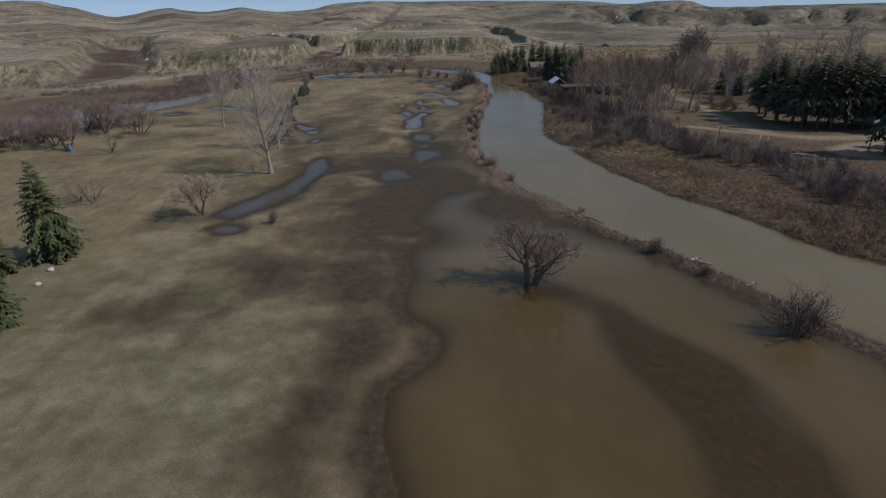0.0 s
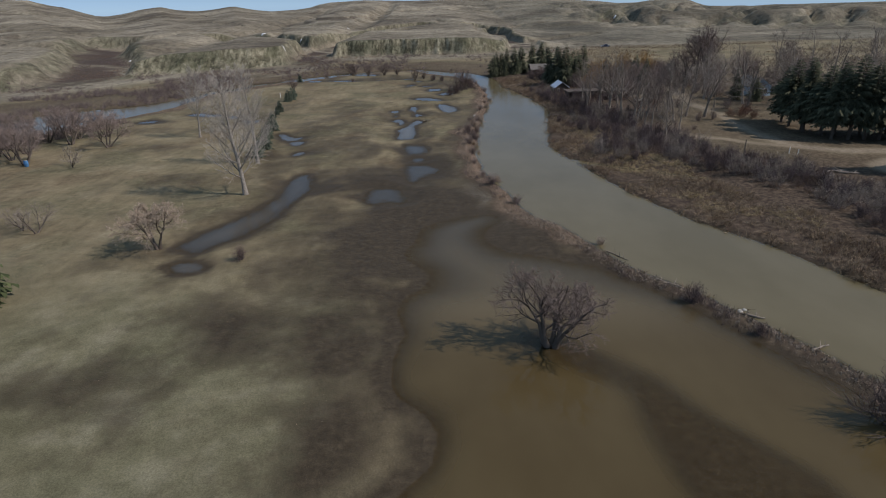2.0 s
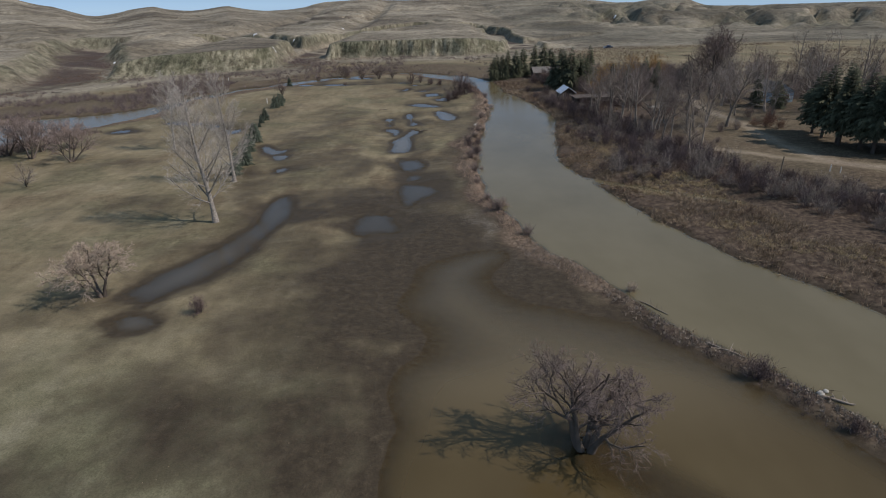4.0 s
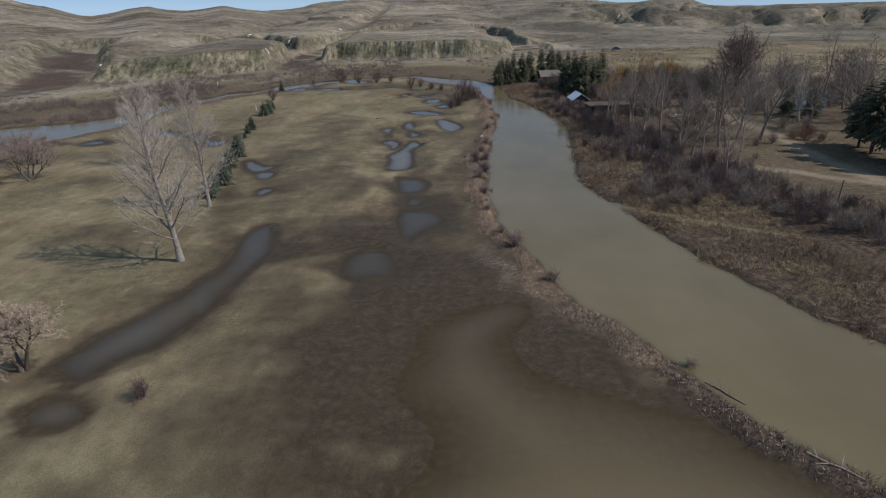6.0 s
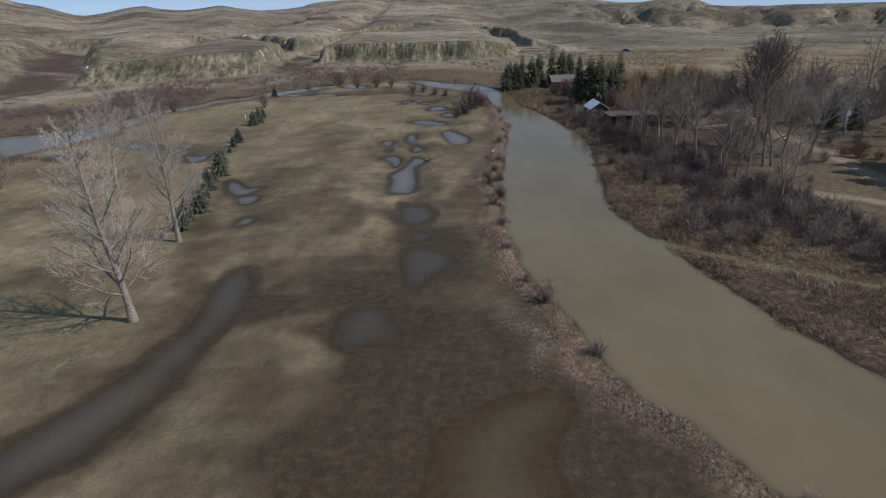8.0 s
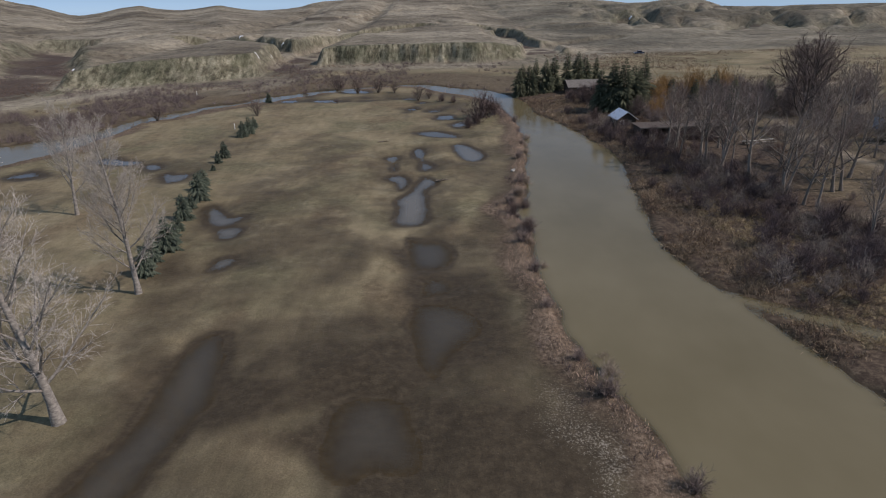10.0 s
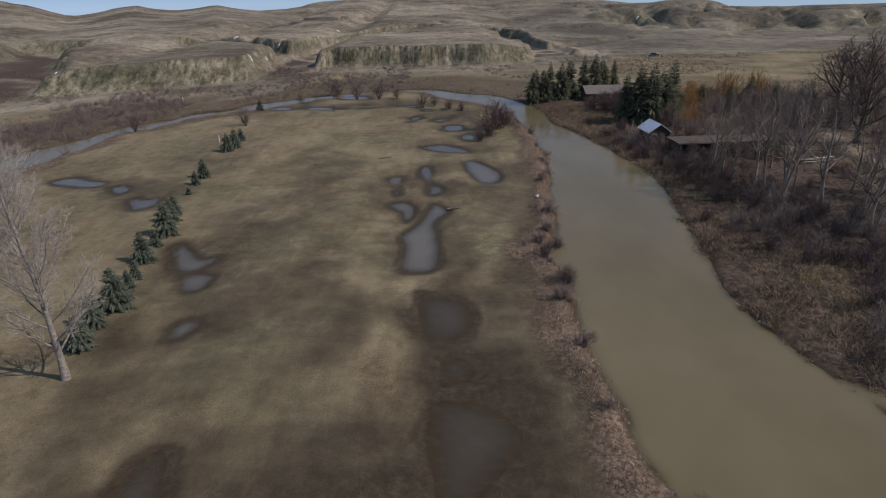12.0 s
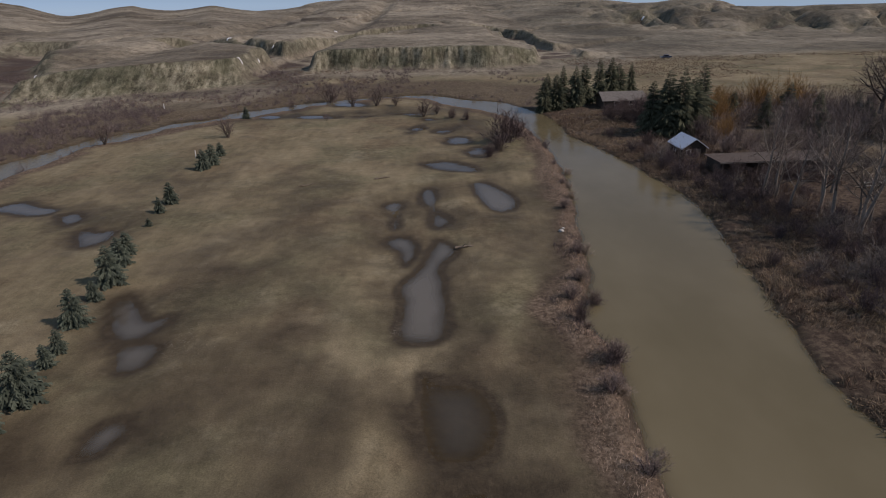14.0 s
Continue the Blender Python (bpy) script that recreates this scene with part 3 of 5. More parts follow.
    for pts, depth, wide in RAVINES:
        dd = line_distance(x[far], y[far], np.array(pts, float)) + 3.5 * fbm(x[far], y[far], 18, 51) + 2.2 * np.abs(fbm(x[far], y[far], 7, 52))
        q = dd / wide
        cut[far] = np.maximum(cut[far], depth * (1 - smooth(0.52, 0.92, q)))
        wall[far] = np.maximum(wall[far], smooth(0.46, 0.60, q) * (1 - smooth(0.90, 1.0, q)))
    rise = np.maximum(rise - cut * face, np.minimum(rise, 0.2))
    rise = rise - 0.07 * np.maximum(r - 1060, 0) * (y > 0)
    z = np.where(s > 0, np.maximum(z, 0.9 * (s < 30)) + rise, z)
    # soils
    wet = np.maximum(1.0 - smooth(0.0, 0.19, z), 0.48 * (1 - smooth(-1.0, 5.5, d_pool + 3.5 * wob)))
    wx, wy = x + 7 * fbm(x, y, 16, 14), y + 9 * fbm(x, y, 16, 15)
    for cx, cy, rx, ry, k in DAMP:
        wet = np.maximum(wet, k * np.exp(-(((wx - cx) / rx) ** 2 + ((wy - cy) / ry) ** 2) ** 1.0))
    wet = np.minimum(wet, 1.05)
    for cx, cy, rx, ry in DRY:
        wet = wet * (1 - 0.9 * np.exp(-(((wx - cx) / rx) ** 2 + ((wy - cy) / ry) ** 2) ** 1.5))
    grit = np.zeros(x.shape)
    for cx, cy, rx, ry, k in GRIT:
        grit = np.maximum(grit, k * np.exp(-((wx - cx) / rx) ** 2 - ((wy - cy) / ry) ** 2))
    wet = wet * (s < 0) * (on_point | (d_river < 1.5))
    hill = smooth(-42, -10, s) * (d_river > 12) * ~on_point
    clay = smooth(0.35, 1.5, s) * (1 - smooth(wide - 0.4, wide + 1.0, s)) * smooth(2.0, 4.5, high) * (1 - 0.6 * smooth(1, 4, cut))
    clay = np.maximum(clay, 0.8 * wall * smooth(2.0, 4.0, rise) * (s > 0))
    clay = np.maximum(clay, 0.6 * bad * (1 - smooth(0.05, 0.2, ridged)))
    clay = np.maximum(clay, 0.35 * edge * smooth(0.0, 0.3, fbm(x, y, 50, 47)))
    # dark crest line: scrub with shadow painted in
    lip_shade = np.exp(-((s - wide - 1.0) / 1.3) ** 2) * smooth(2.0, 4.5, high) * smooth(-0.1, 0.15, fbm(x, y, 16, 44))
    # brush in the ravines; crest and scarp lines are scrub plus painted shade
    thicket = np.maximum(np.maximum(0.6 * lip_shade, 0.9 * smooth(3.5, 5.0, cut) * (1 - wall) * (s > 0) * smooth(-0.3, 0.1, fbm(x, y, 25, 48))), 0.8 * edge * smooth(0.0, 0.25, fbm(x, y, 40, 49)))
    dirt = np.zeros(x.shape)
    yard = (x > 40) & (x < 150) & (y > 60) & (y < 290)
    for pts, half in DRIVES:
        e = line_distance(x[yard], y[yard], curve_through(pts)) + 1.4 * wob[yard]
        dirt[yard] = np.maximum(dirt[yard], 0.8 * (1 - smooth(half - 1.2, half + 1.2, e)))
    litter = np.where(on_point, 1 - smooth(3.0, 5.5, d_river + 2 * wob), np.maximum((1 - smooth(26, 40, d_river + 6 * wob)) * (1 - 0.3 * ((y > 275) | (x < -60))), (0.92 - 0.25 * smooth(49, 55, x + 3 * wob) * smooth(112, 125, y)) * (x > 40) * (1 - smooth(262, 300, y + 12 * wob)) * (1 - smooth(118, 150, x))) * (1 - dirt))
    leaves = on_point * (y > 84) * (1 - smooth(2.6, 4.6, d_river + 2 * wob)) * np.clip(0.75 + 0.8 * fbm(x, y, 5, 56), 0, 1)
    lush = 0.72 * on_point * smooth(92, 56, y + 14 * fbm(x, y, 20, 57)) * smooth(-4, -12, x)
    return z, dict(wet=wet * (1 - 0.8 * leaves), leaves=leaves, lush=lush, hill=hill, clay=clay, dirt=dirt, litter=litter, thicket=thicket, grit=grit, sage=hill * smooth(10, 130, x) * np.clip(0.7 + 0.9 * fbm(x, y, 60, 55), 0, 1)), water, d_river, on_point


def gz(x, y):
    return float(terrain(np.array([x]), np.array([y]))[0][0])


def axis(spans):
    """Grid lines: spans of (start, end, step), the step growing evenly along spans that give two."""
    out = []
    for a, b, s0, s1 in spans:
        v = a
        while v < b - 1e-6:
            out.append(v)
            v += s0 + (s1 - s0) * (v - a) / (b - a)
    return np.array(out + [spans[-1][1]])


def link_mesh(name, verts, faces, mat, parent=None, label="", is_smooth=False):
    me = bpy.data.meshes.new(name)
    me.from_pydata(verts, [], faces)
    me.materials.append(mat)
    if is_smooth:
        me.polygons.foreach_set("use_smooth", np.ones(len(me.polygons), bool))
    me.update()
    ob = new(name, me)
    if parent is not None:
        ob.parent = parent
    return tagged(ob, label) if label else ob


def float_layer(me, name, values):
    me.attributes.new(name, "FLOAT", "POINT").data.foreach_set("value", np.asarray(values, np.float32))


GX = axis([(-3000, -540, 160, 20), (-540, -300, 11, 9), (-300, -150, 9, 3), (-150, -60, 1.7, 1.1), (-60, -14, 1.0, 1.0), (-14, 8, 0.5, 0.5), (8, 60, 1.0, 1.0), (60, 130, 1.2, 3), (130, 420, 3, 7), (420, 3000, 10, 150)])
GY = axis([(-400, -20, 40, 5), (-20, 20, 3, 1.2), (20, 100, 1.0, 1.0), (100, 148, 0.6, 0.6), (148, 250, 1.0, 1.0), (250, 440, 1.1, 2.2), (440, 800, 2.4, 5), (800, 1200, 5, 13), (1200, 4500, 20, 200)])
XX, YY = np.meshgrid(GX, GY)
ZZ, SOIL, WATER, D_RIVER, ON_POINT = terrain(XX.ravel(), YY.ravel())
NX, NY = len(GX), len(GY)
I0 = (np.arange(NY - 1)[:, None] * NX + np.arange(NX - 1)[None, :]).ravel()
QUADS = np.stack([I0, I0 + 1, I0 + NX + 1, I0 + NX], 1)


def sheet(name, xyz, quads, mat):
    """A mesh of quads, from arrays."""
    me = bpy.data.meshes.new(name)
    me.vertices.add(len(xyz))
    me.vertices.foreach_set("co", np.asarray(xyz, np.float32).ravel())
    me.loops.add(quads.size)
    me.loops.foreach_set("vertex_index", quads.astype(np.int32).ravel())
    me.polygons.add(len(quads))
    me.polygons.foreach_set("loop_start", np.arange(len(quads), dtype=np.int32) * quads.shape[1])
    me.polygons.foreach_set("use_smooth", np.ones(len(quads), bool))
    me.update(calc_edges=True)
    me.materials.append(mat)
    return new(name, me)


ground = tagged(sheet("ground", np.stack([XX.ravel(), YY.ravel(), ZZ], 1), QUADS, M_GROUND), "dry tan spring grass with soaked brown hollows", "ground", "", "structure")
for key in SOIL:
    float_layer(ground.data, key, SOIL[key])


def water_sheet(name, pick, mat, label):
    cells = QUADS[pick]
    used, flat = np.unique(cells, return_inverse=True)
    xyz = np.stack([XX.ravel()[used], YY.ravel()[used], np.zeros(len(used))], 1)
    ob = tagged(sheet(name, xyz, flat.reshape(cells.shape), mat), label, "water", "", "structure")
    float_layer(ob.data, "depth", np.maximum(-ZZ[used], 0))
    float_layer(ob.data, "shelf", smooth(58, 76, YY.ravel()[used]))
    return ob


LOW = (ZZ[QUADS].min(1) < 0.0) & (YY.ravel()[QUADS].max(1) < 340) & (np.abs(XX.ravel()[QUADS]).max(1) < 260)
KIND = WATER[QUADS].max(1)
LOWKIND = np.where(WATER[QUADS] > 0, WATER[QUADS], 99).min(1)
water_sheet("river", LOW & (LOWKIND == 1), M_RIVER, "wide muddy grey-brown river in spring flood")
water_sheet("flood_pool", LOW & (LOWKIND == 2), M_FLOOD, "brown flood water over drowned grass")
water_sheet("pond", LOW & (LOWKIND == 3), M_POND, "long shallow grey pool on the grass")
for k in np.unique(LOWKIND[LOW]):
    if k >= 10:
        water_sheet("puddle", LOW & (LOWKIND == k), M_POND if 14 <= k <= 17 else M_PALE_POOL, "shallow sky-grey puddle on the wet fairway")


# ---- plants ----
class Geo:
    """Collects tubes and blades for one mesh."""

    def __init__(self):
        self.v, self.f = [], []

    def tube(self, pts, radii, sides):
        rings = []
        for i, p in enumerate(pts):
            t = (pts[min(i + 1, len(pts) - 1)] - pts[max(i - 1, 0)])
            t = t / (np.linalg.norm(t) + 1e-9)
            a = np.cross(t, (0.31, 0.95, 0.05) if abs(t[2]) > 0.8 else (0, 0, 1))
            a = a / (np.linalg.norm(a) + 1e-9)
            b = np.cross(t, a)
            if i == len(pts) - 1 and radii[i] < 0.02:
                self.v.append(tuple(p))
                rings.append([len(self.v) - 1])
                continue
            ring = []
            for k in range(sides):
                w = 2 * math.pi * k / sides
                self.v.append(tuple(p + radii[i] * (math.cos(w) * a + math.sin(w) * b)))
                ring.append(len(self.v) - 1)
            rings.append(ring)
        for r0, r1 in zip(rings[:-1], rings[1:]):
            for k in range(sides):
                if len(r1) == 1:
                    self.f.append((r0[k], r0[(k + 1) % sides], r1[0]))
                else:
                    self.f.append((r0[k], r0[(k + 1) % sides], r1[(k + 1) % sides], r1[k]))

    def tri(self, a, b, c):
        n = len(self.v)
        self.v += [tuple(a), tuple(b), tuple(c)]
        self.f.append((n, n + 1, n + 2))


def turned(d, angle, spin):
    """The direction d, tilted by angle (radians) towards the side that spin picks."""
    a = np.cross(d, (0.2, 0.1, 0.97) if abs(d[2]) < 0.9 else (1, 0.1, 0))
    a /= np.linalg.norm(a)
    b = np.cross(d, a)
    s = math.cos(spin) * a + math.sin(spin) * b
    return math.cos(angle) * d + math.sin(angle) * s


def grow(wood, twigs, p, d, length, r, level, spec, rng, slim=0.5, thin=0.013):
    """One limb and all that grows from it. spec: for each level (children, first at, angle, length ratio, upward pull, wander, pieces)."""
    n, first, angle, ratio, pull, wander, pieces = spec[level]
    pts, dirs = [np.array(p, float)], [d]
    for i in range(pieces):
        d = d + np.array([rng.gauss(0, wander), rng.gauss(0, wander), rng.gauss(0, wander * 0.6) + pull / pieces])
        d = d / np.linalg.norm(d)
        pts.append(pts[-1] + d * length / pieces)
        dirs.append(d)
    last = level == len(spec) - 1
    tip = thin * 0.6 if last else r * (0.22 if level == 0 else 0.3)
    radii = [r + (tip - r) * (i / pieces) ** 0.85 for i in range(pieces + 1)]
    if level == 0:
        radii[0] *= 1.35
    (wood if level < (3 if len(spec) == 5 and r > 0.02 else 2) else twigs).tube(pts, radii, (7, 5, 3, 3, 3)[min(level, 4)])
    if last:
        return
    spin = rng.uniform(0, 6.28)
    for k in range(n):
        f = first + (1 - first) * (k + rng.uniform(0.1, 0.9)) / n
        i = min(int(f * pieces), pieces - 1)
        u = f * pieces - i
        q = pts[i] * (1 - u) + pts[i + 1] * u
        spin += 2.4 + rng.uniform(-0.5, 0.5)
        shape = (1.15 - 0.75 * (f - first) / (1 - first)) if level == 0 else (1.1 - 0.5 * f)
        nd = turned(dirs[i], radians(angle * rng.uniform(0.7, 1.25)), spin)
        grow(wood, twigs, q, nd, length * ratio * shape * rng.uniform(0.75, 1.2), max(radii[i] * (0.5 if level else slim), thin if level else 0.03), level + 1, spec, rng, slim, thin)


POPLAR = [(30, 0.14, 46, 0.34, 0.03, 0.025, 9), (10, 0.12, 36, 0.44, 0.42, 0.08, 6), (8, 0.12, 38, 0.46, 0.35, 0.13, 3), (4, 0.15, 40, 0.55, 0.15, 0.15, 2), (0, 0, 0, 0, 0.1, 0.1, 1)]
WOODLAND = [(13, 0.28, 50, 0.38, 0.04, 0.08, 7), (7, 0.2, 46, 0.52, 0.28, 0.2, 4), (4, 0.15, 42, 0.55, 0.25, 0.2, 2), (1, 0.15, 42, 0.7, 0.1, 0.15, 2), (0, 0, 0, 0, 0.1, 0.1, 1)]
OLD_COTTONWOOD = [(14, 0.22, 48, 0.62, 0.0, 0.06, 6), (8, 0.25, 45, 0.5, 0.3, 0.14, 5), (9, 0.15, 45, 0.5, 0.1, 0.2, 2), (4, 0.15, 45, 0.55, 0.1, 0.2, 2), (0, 0, 0, 0, 0.1, 0.1, 1)]


def tree(name, spec, height, girth, bark, twig, seed, stems=1, spread=0.0, lean=0.0, rise=1.0, slim=0.5, thin=0.013):
    """A leafless tree at the origin: an Empty with a trunk (stems and limbs) and a crown of twigs."""
    rng = random.Random(seed)
    wood, twigs = Geo(), Geo()
    for k in range(stems):
        w = 6.28 * k / stems + rng.uniform(-0.4, 0.4)
        t = spread * rng.uniform(0.6, 1.2) if stems > 1 else lean
        d = np.array([math.sin(t) * math.cos(w), math.sin(t) * math.sin(w), math.cos(t)])
        foot = np.array([0.25 * girth * stems * math.cos(w), 0.25 * girth * stems * math.sin(w), -0.25]) if stems > 1 else np.array([0, 0, -0.25])
        grow(wood, twigs, foot, d, height * rise * rng.uniform(0.85, 1.0), girth, 0, spec, rng, slim, thin)
    top = new(name)
    link_mesh("trunk", wood.v, wood.f, bark, top, is_smooth=True)
    link_mesh("crown", twigs.v, twigs.f, twig, top)
    return top


def spruce(name, height, radius, needles, seed, bare=0.06, full=0.82, uneven=0.1):
    """A spruce: whorls of drooping boughs; full below 0.8 gives a stouter, rounder crown."""
    rng = random.Random(seed)
    lobes = [(rng.uniform(0, 6.28), rng.uniform(0.1, 0.9), rng.uniform(-1, 1)) for _ in range(9)]
    g, wood = Geo(), Geo()
    wood.tube([np.array([0, 0, -0.2]), np.array([0, 0, height * 0.55]), np.array([0, 0, height * 0.98])], [0.022 * height, 0.012 * height, 0.01], 6)
    whorls = int(15 + height * 1.7)
    for w in range(whorls):
        f = bare + (0.985 - bare) * (w / (whorls - 1)) ** 0.92
        reach = radius * (1 - f) ** full + 0.05 * radius
        for k in range(9 if f < 0.75 else 6):
            a = 2.4 * w + 6.283 * k / (9 if f < 0.75 else 6) + rng.uniform(-0.25, 0.25)
            swell = sum(h * math.exp(-6 * (1 - math.cos(a - la)) - 60 * (f - lf) ** 2) for la, lf, h in lobes)
            ln = reach * rng.uniform(0.55, 1.15) * max(0.35, 1 + 3.2 * uneven * swell)
            z = height * min(f + rng.uniform(-0.5, 0.5) * 0.95 / whorls, 0.99)
            out = np.array([math.cos(a), math.sin(a), 0.0])
            side = np.array([-math.sin(a), math.cos(a), 0.0])
            droop = -0.30 if f < 0.5 else -0.05 + 0.35 * (f - 0.5)
            base = np.array([0, 0, z])
            tip = base + out * ln + np.array([0, 0, droop * ln])
            wide = 0.20 * ln + 0.10
            for q in range(5):
                u0, u1 = 0.12 + 0.17 * q, 0.40 + 0.15 * q
                p0, p1 = base + (tip - base) * u0, base + (tip - base) * min(u1, 1.05)
                lift = np.array([0, 0, 0.12 * ln * math.sin(3.1 * u0)])
                sw = wide * (1.25 - u0) * rng.uniform(0.7, 1.25)
                drop = np.array([0, 0, -0.22 * sw - 0.05])
                g.tri(p0 + lift, p1 + lift * 0.7, p1 + side * sw + drop)
                g.tri(p0 + lift, p1 - side * sw + drop, p1 + lift * 0.7)
    top = new(name)
    link_mesh("trunk", wood.v, wood.f, M_DARK_BARK, top)
    link_mesh("crown", g.v, g.f, needles, top)
    return top


def settle(proto, spots, label, category, group, rng):
    """Puts the tree and its copies at (x, y, scale); the last number may be a label of its own."""
    made = []
    for i, spot in enumerate(spots):
        x, y, s = spot[:3]
        m = Matrix.Translation((x, y, gz(x, y))) @ Matrix.Rotation(rng.uniform(0, 6.28), 4, "Z") @ Matrix.Diagonal((s * rng.uniform(0.88, 1.14), s * rng.uniform(0.88, 1.14), s * rng.uniform(0.93, 1.07), 1))
        made.append(copy_thing(proto, m) if i else m)
    proto.matrix_basis = made[0]
    made[0] = proto
    for ob, spot in zip(made, spots):
        tagged(ob, spot[3] if len(spot) > 3 else label, category, group)
    return made


def stems_mesh(base, way, length, width, rng, bend=0.25):
    """Many bent stems as narrow three-sided slivers: vertices and triangles, from arrays."""
    n = len(base)
    side = np.cross(way, rng.normal(size=(n, 3)))
    side /= np.linalg.norm(side, axis=1)[:, None] + 1e-9
    sag = rng.normal(0, bend, (n, 3)) * length[:, None]
    sag[:, 2] = -np.abs(sag[:, 2]) * 0.5
    mid = base + way * length[:, None] * 0.55 + sag * 0.25
    tip = base + way * length[:, None] + sag
    w = width[:, None] * side
    v = np.stack([base - w, base + w, mid + 0.75 * w, mid - 0.75 * w, tip], 1).reshape(-1, 3)
    k = np.arange(n)[:, None] * 5
    tris = np.concatenate([k + [[0, 1, 2]], k + [[0, 2, 3]], k + [[3, 2, 4]]])
    return v, tris


def flat_shaded(name, v, tris, mat):
    ob = sheet(name, v, tris, mat)
    ob.data.polygons.foreach_set("use_smooth", np.zeros(len(tris), bool))
    return ob


def brush(name, x, y, tall, stems, width, lean, mat, label, category, seed, bend=0.2, spread=0.16, combed=False):
    """A thicket of many clumps at the places given: one object of kind stuff."""
    rng = np.random.default_rng(seed)
    z = terrain(x, y)[0]
    n = len(x) * stems
    clump = np.repeat(np.arange(len(x)), stems)
    h = tall[clump] * rng.uniform(0.45, 1.05, n)
    a, t = rng.uniform(0, 6.283, n), np.abs(rng.normal(0, lean, n))
    if combed:  # pressed down by the flood, neighbours the same way
        a = 12.0 * vnoise(x[clump] / 7, y[clump] / 7, seed) + rng.normal(0, 0.9, n)
    way = np.stack([np.sin(t) * np.cos(a), np.sin(t) * np.sin(a), np.cos(t)], 1)
    off = rng.normal(0, spread, (n, 2)) * tall[clump][:, None]
    base = np.stack([x[clump] + off[:, 0], y[clump] + off[:, 1], z[clump] - 0.08], 1)
    v, tris = stems_mesh(base, way, h, width * rng.uniform(0.6, 1.4, n), rng, bend)
    return tagged(flat_shaded(name, v, tris, mat), label, category, "", "stuff")


def shrub(name, tall, stems, mat, twig, seed, lean=0.6):
    """A round many-stemmed shrub: canes and side twigs."""
    rng = np.random.default_rng(seed)
    a, t = rng.uniform(0, 6.283, stems), np.abs(rng.normal(0, lean, stems)) + 0.05
    way = np.stack([np.sin(t) * np.cos(a), np.sin(t) * np.sin(a), np.cos(t)], 1)
    h = tall * rng.uniform(0.6, 1.05, stems) * (1 - 0.25 * np.minimum(t, 1.2))
    base = np.concatenate([rng.normal(0, 0.10 * tall, (stems, 2)), np.full((stems, 1), -0.1)], 1)
    v, tris = stems_mesh(base, way, h, rng.uniform(0.006, 0.014, stems) * tall ** 0.5, rng, 0.12)
    k = rng.integers(0, stems, stems * 13)
    u = rng.uniform(0.3, 1.0, len(k))
    p = base[k] + way[k] * (h[k] * u)[:, None]
    d = way[k] + rng.normal(0, 0.55, (len(k), 3))
    d /= np.linalg.norm(d, axis=1)[:, None]
    v2, t2 = stems_mesh(p, d, tall * rng.uniform(0.10, 0.30, len(k)), rng.uniform(0.005, 0.009, len(k)) * tall ** 0.4, rng, 0.2)
    top = new(name)
    for part_name, vv, tt, mm in (("stem_clump", v, tris, mat), ("crown", v2, t2, twig)):
        ob = flat_shaded(part_name, vv, tt, mm)
        ob.parent = top
    return top


RNG = random.Random(7)
NPR = np.random.default_rng(11)

# the two tall pale poplars by the pond and their smaller neighbour
settle(tree("poplar_tree", POPLAR, 22.5, 0.40, M_TRUNK, M_PALE_TWIG, 3, lean=0.04, slim=0.40, thin=0.0125), [(-32.8, 110.6, 1.0)], "tall leafless pale-barked poplar on the grass beside the pond", "tree", "", RNG)
settle(tree("poplar_tree", POPLAR, 18.6, 0.33, M_TRUNK, M_PALE_TWIG, 14, lean=0.03, slim=0.36, thin=0.0125), [(-36.6, 132.5, 1.0)], "leafless pale-barked poplar at the end of the spruce row", "tree", "", RNG)
settle(tree("poplar_tree", [(20, 0.2, 46, 0.40, 0.03, 0.03, 8)] + POPLAR[1:], 16.5, 0.28, M_TRUNK, M_PALE_TWIG, 8, lean=0.04, slim=0.42), [(-58.7, 160.6, 1.0)], "slim leafless poplar alone on the lawn", "tree", "", RNG)

# tree standing in the flood, the tawny tree by the pond
FRUIT = [(7, 0.12, 48, 0.62, 0.05, 0.10, 5), (9, 0.15, 45, 0.55, 0.3, 0.16, 4), (7, 0.12, 45, 0.55, 0.15, 0.2, 2), (0, 0, 0, 0, 0.1, 0.15, 1)]
FINE_FRUIT = FRUIT[:3] + [(5, 0.1, 45, 0.6, 0.05, 0.2, 2), (0, 0, 0, 0, 0.1, 0.1, 1)]
LIMBED = [(7, 0.2, 52, 0.58, -0.05, 0.17, 6), (9, 0.15, 50, 0.52, 0.2, 0.22, 4), (8, 0.1, 46, 0.5, 0.1, 0.2, 3), (5, 0.1, 45, 0.6, 0.05, 0.2, 2), (0, 0, 0, 0, 0.1, 0.1, 1)]
settle(tree("willow_tree", LIMBED, 7.2, 0.24, M_DARK_BARK, M_FLOOD_TWIG, 27, 5, 0.36, slim=0.62), [(10.3, 60.4, 1.08)], "bare round-headed willow standing in brown flood water", "tree", "", RNG)
settle(tree("apple_tree", [(8, 0.34, 48, 0.55, 0.05, 0.10, 5)] + FINE_FRUIT[1:], 6.8, 0.19, M_DARK_BARK, M_BUD_TWIG, 22, 3, 0.34, slim=0.55, thin=0.022), [(-37.8, 87.3, 1.0)], "small tawny budding tree beside the pond end", "tree", "", RNG)
ORCHARD = [(7, 0.30, 48, 0.62, 0.05, 0.14, 5), (9, 0.15, 46, 0.55, 0.25, 0.18, 4), (11, 0.1, 46, 0.52, 0.1, 0.2, 2), (0, 0, 0, 0, 0.1, 0.15, 1)]
orchard = tree("orchard_tree", ORCHARD, 6.8, 0.20, M_DARK_BARK, M_PINK_TWIG, 23, 4, 0.5, slim=0.6, thin=0.022)
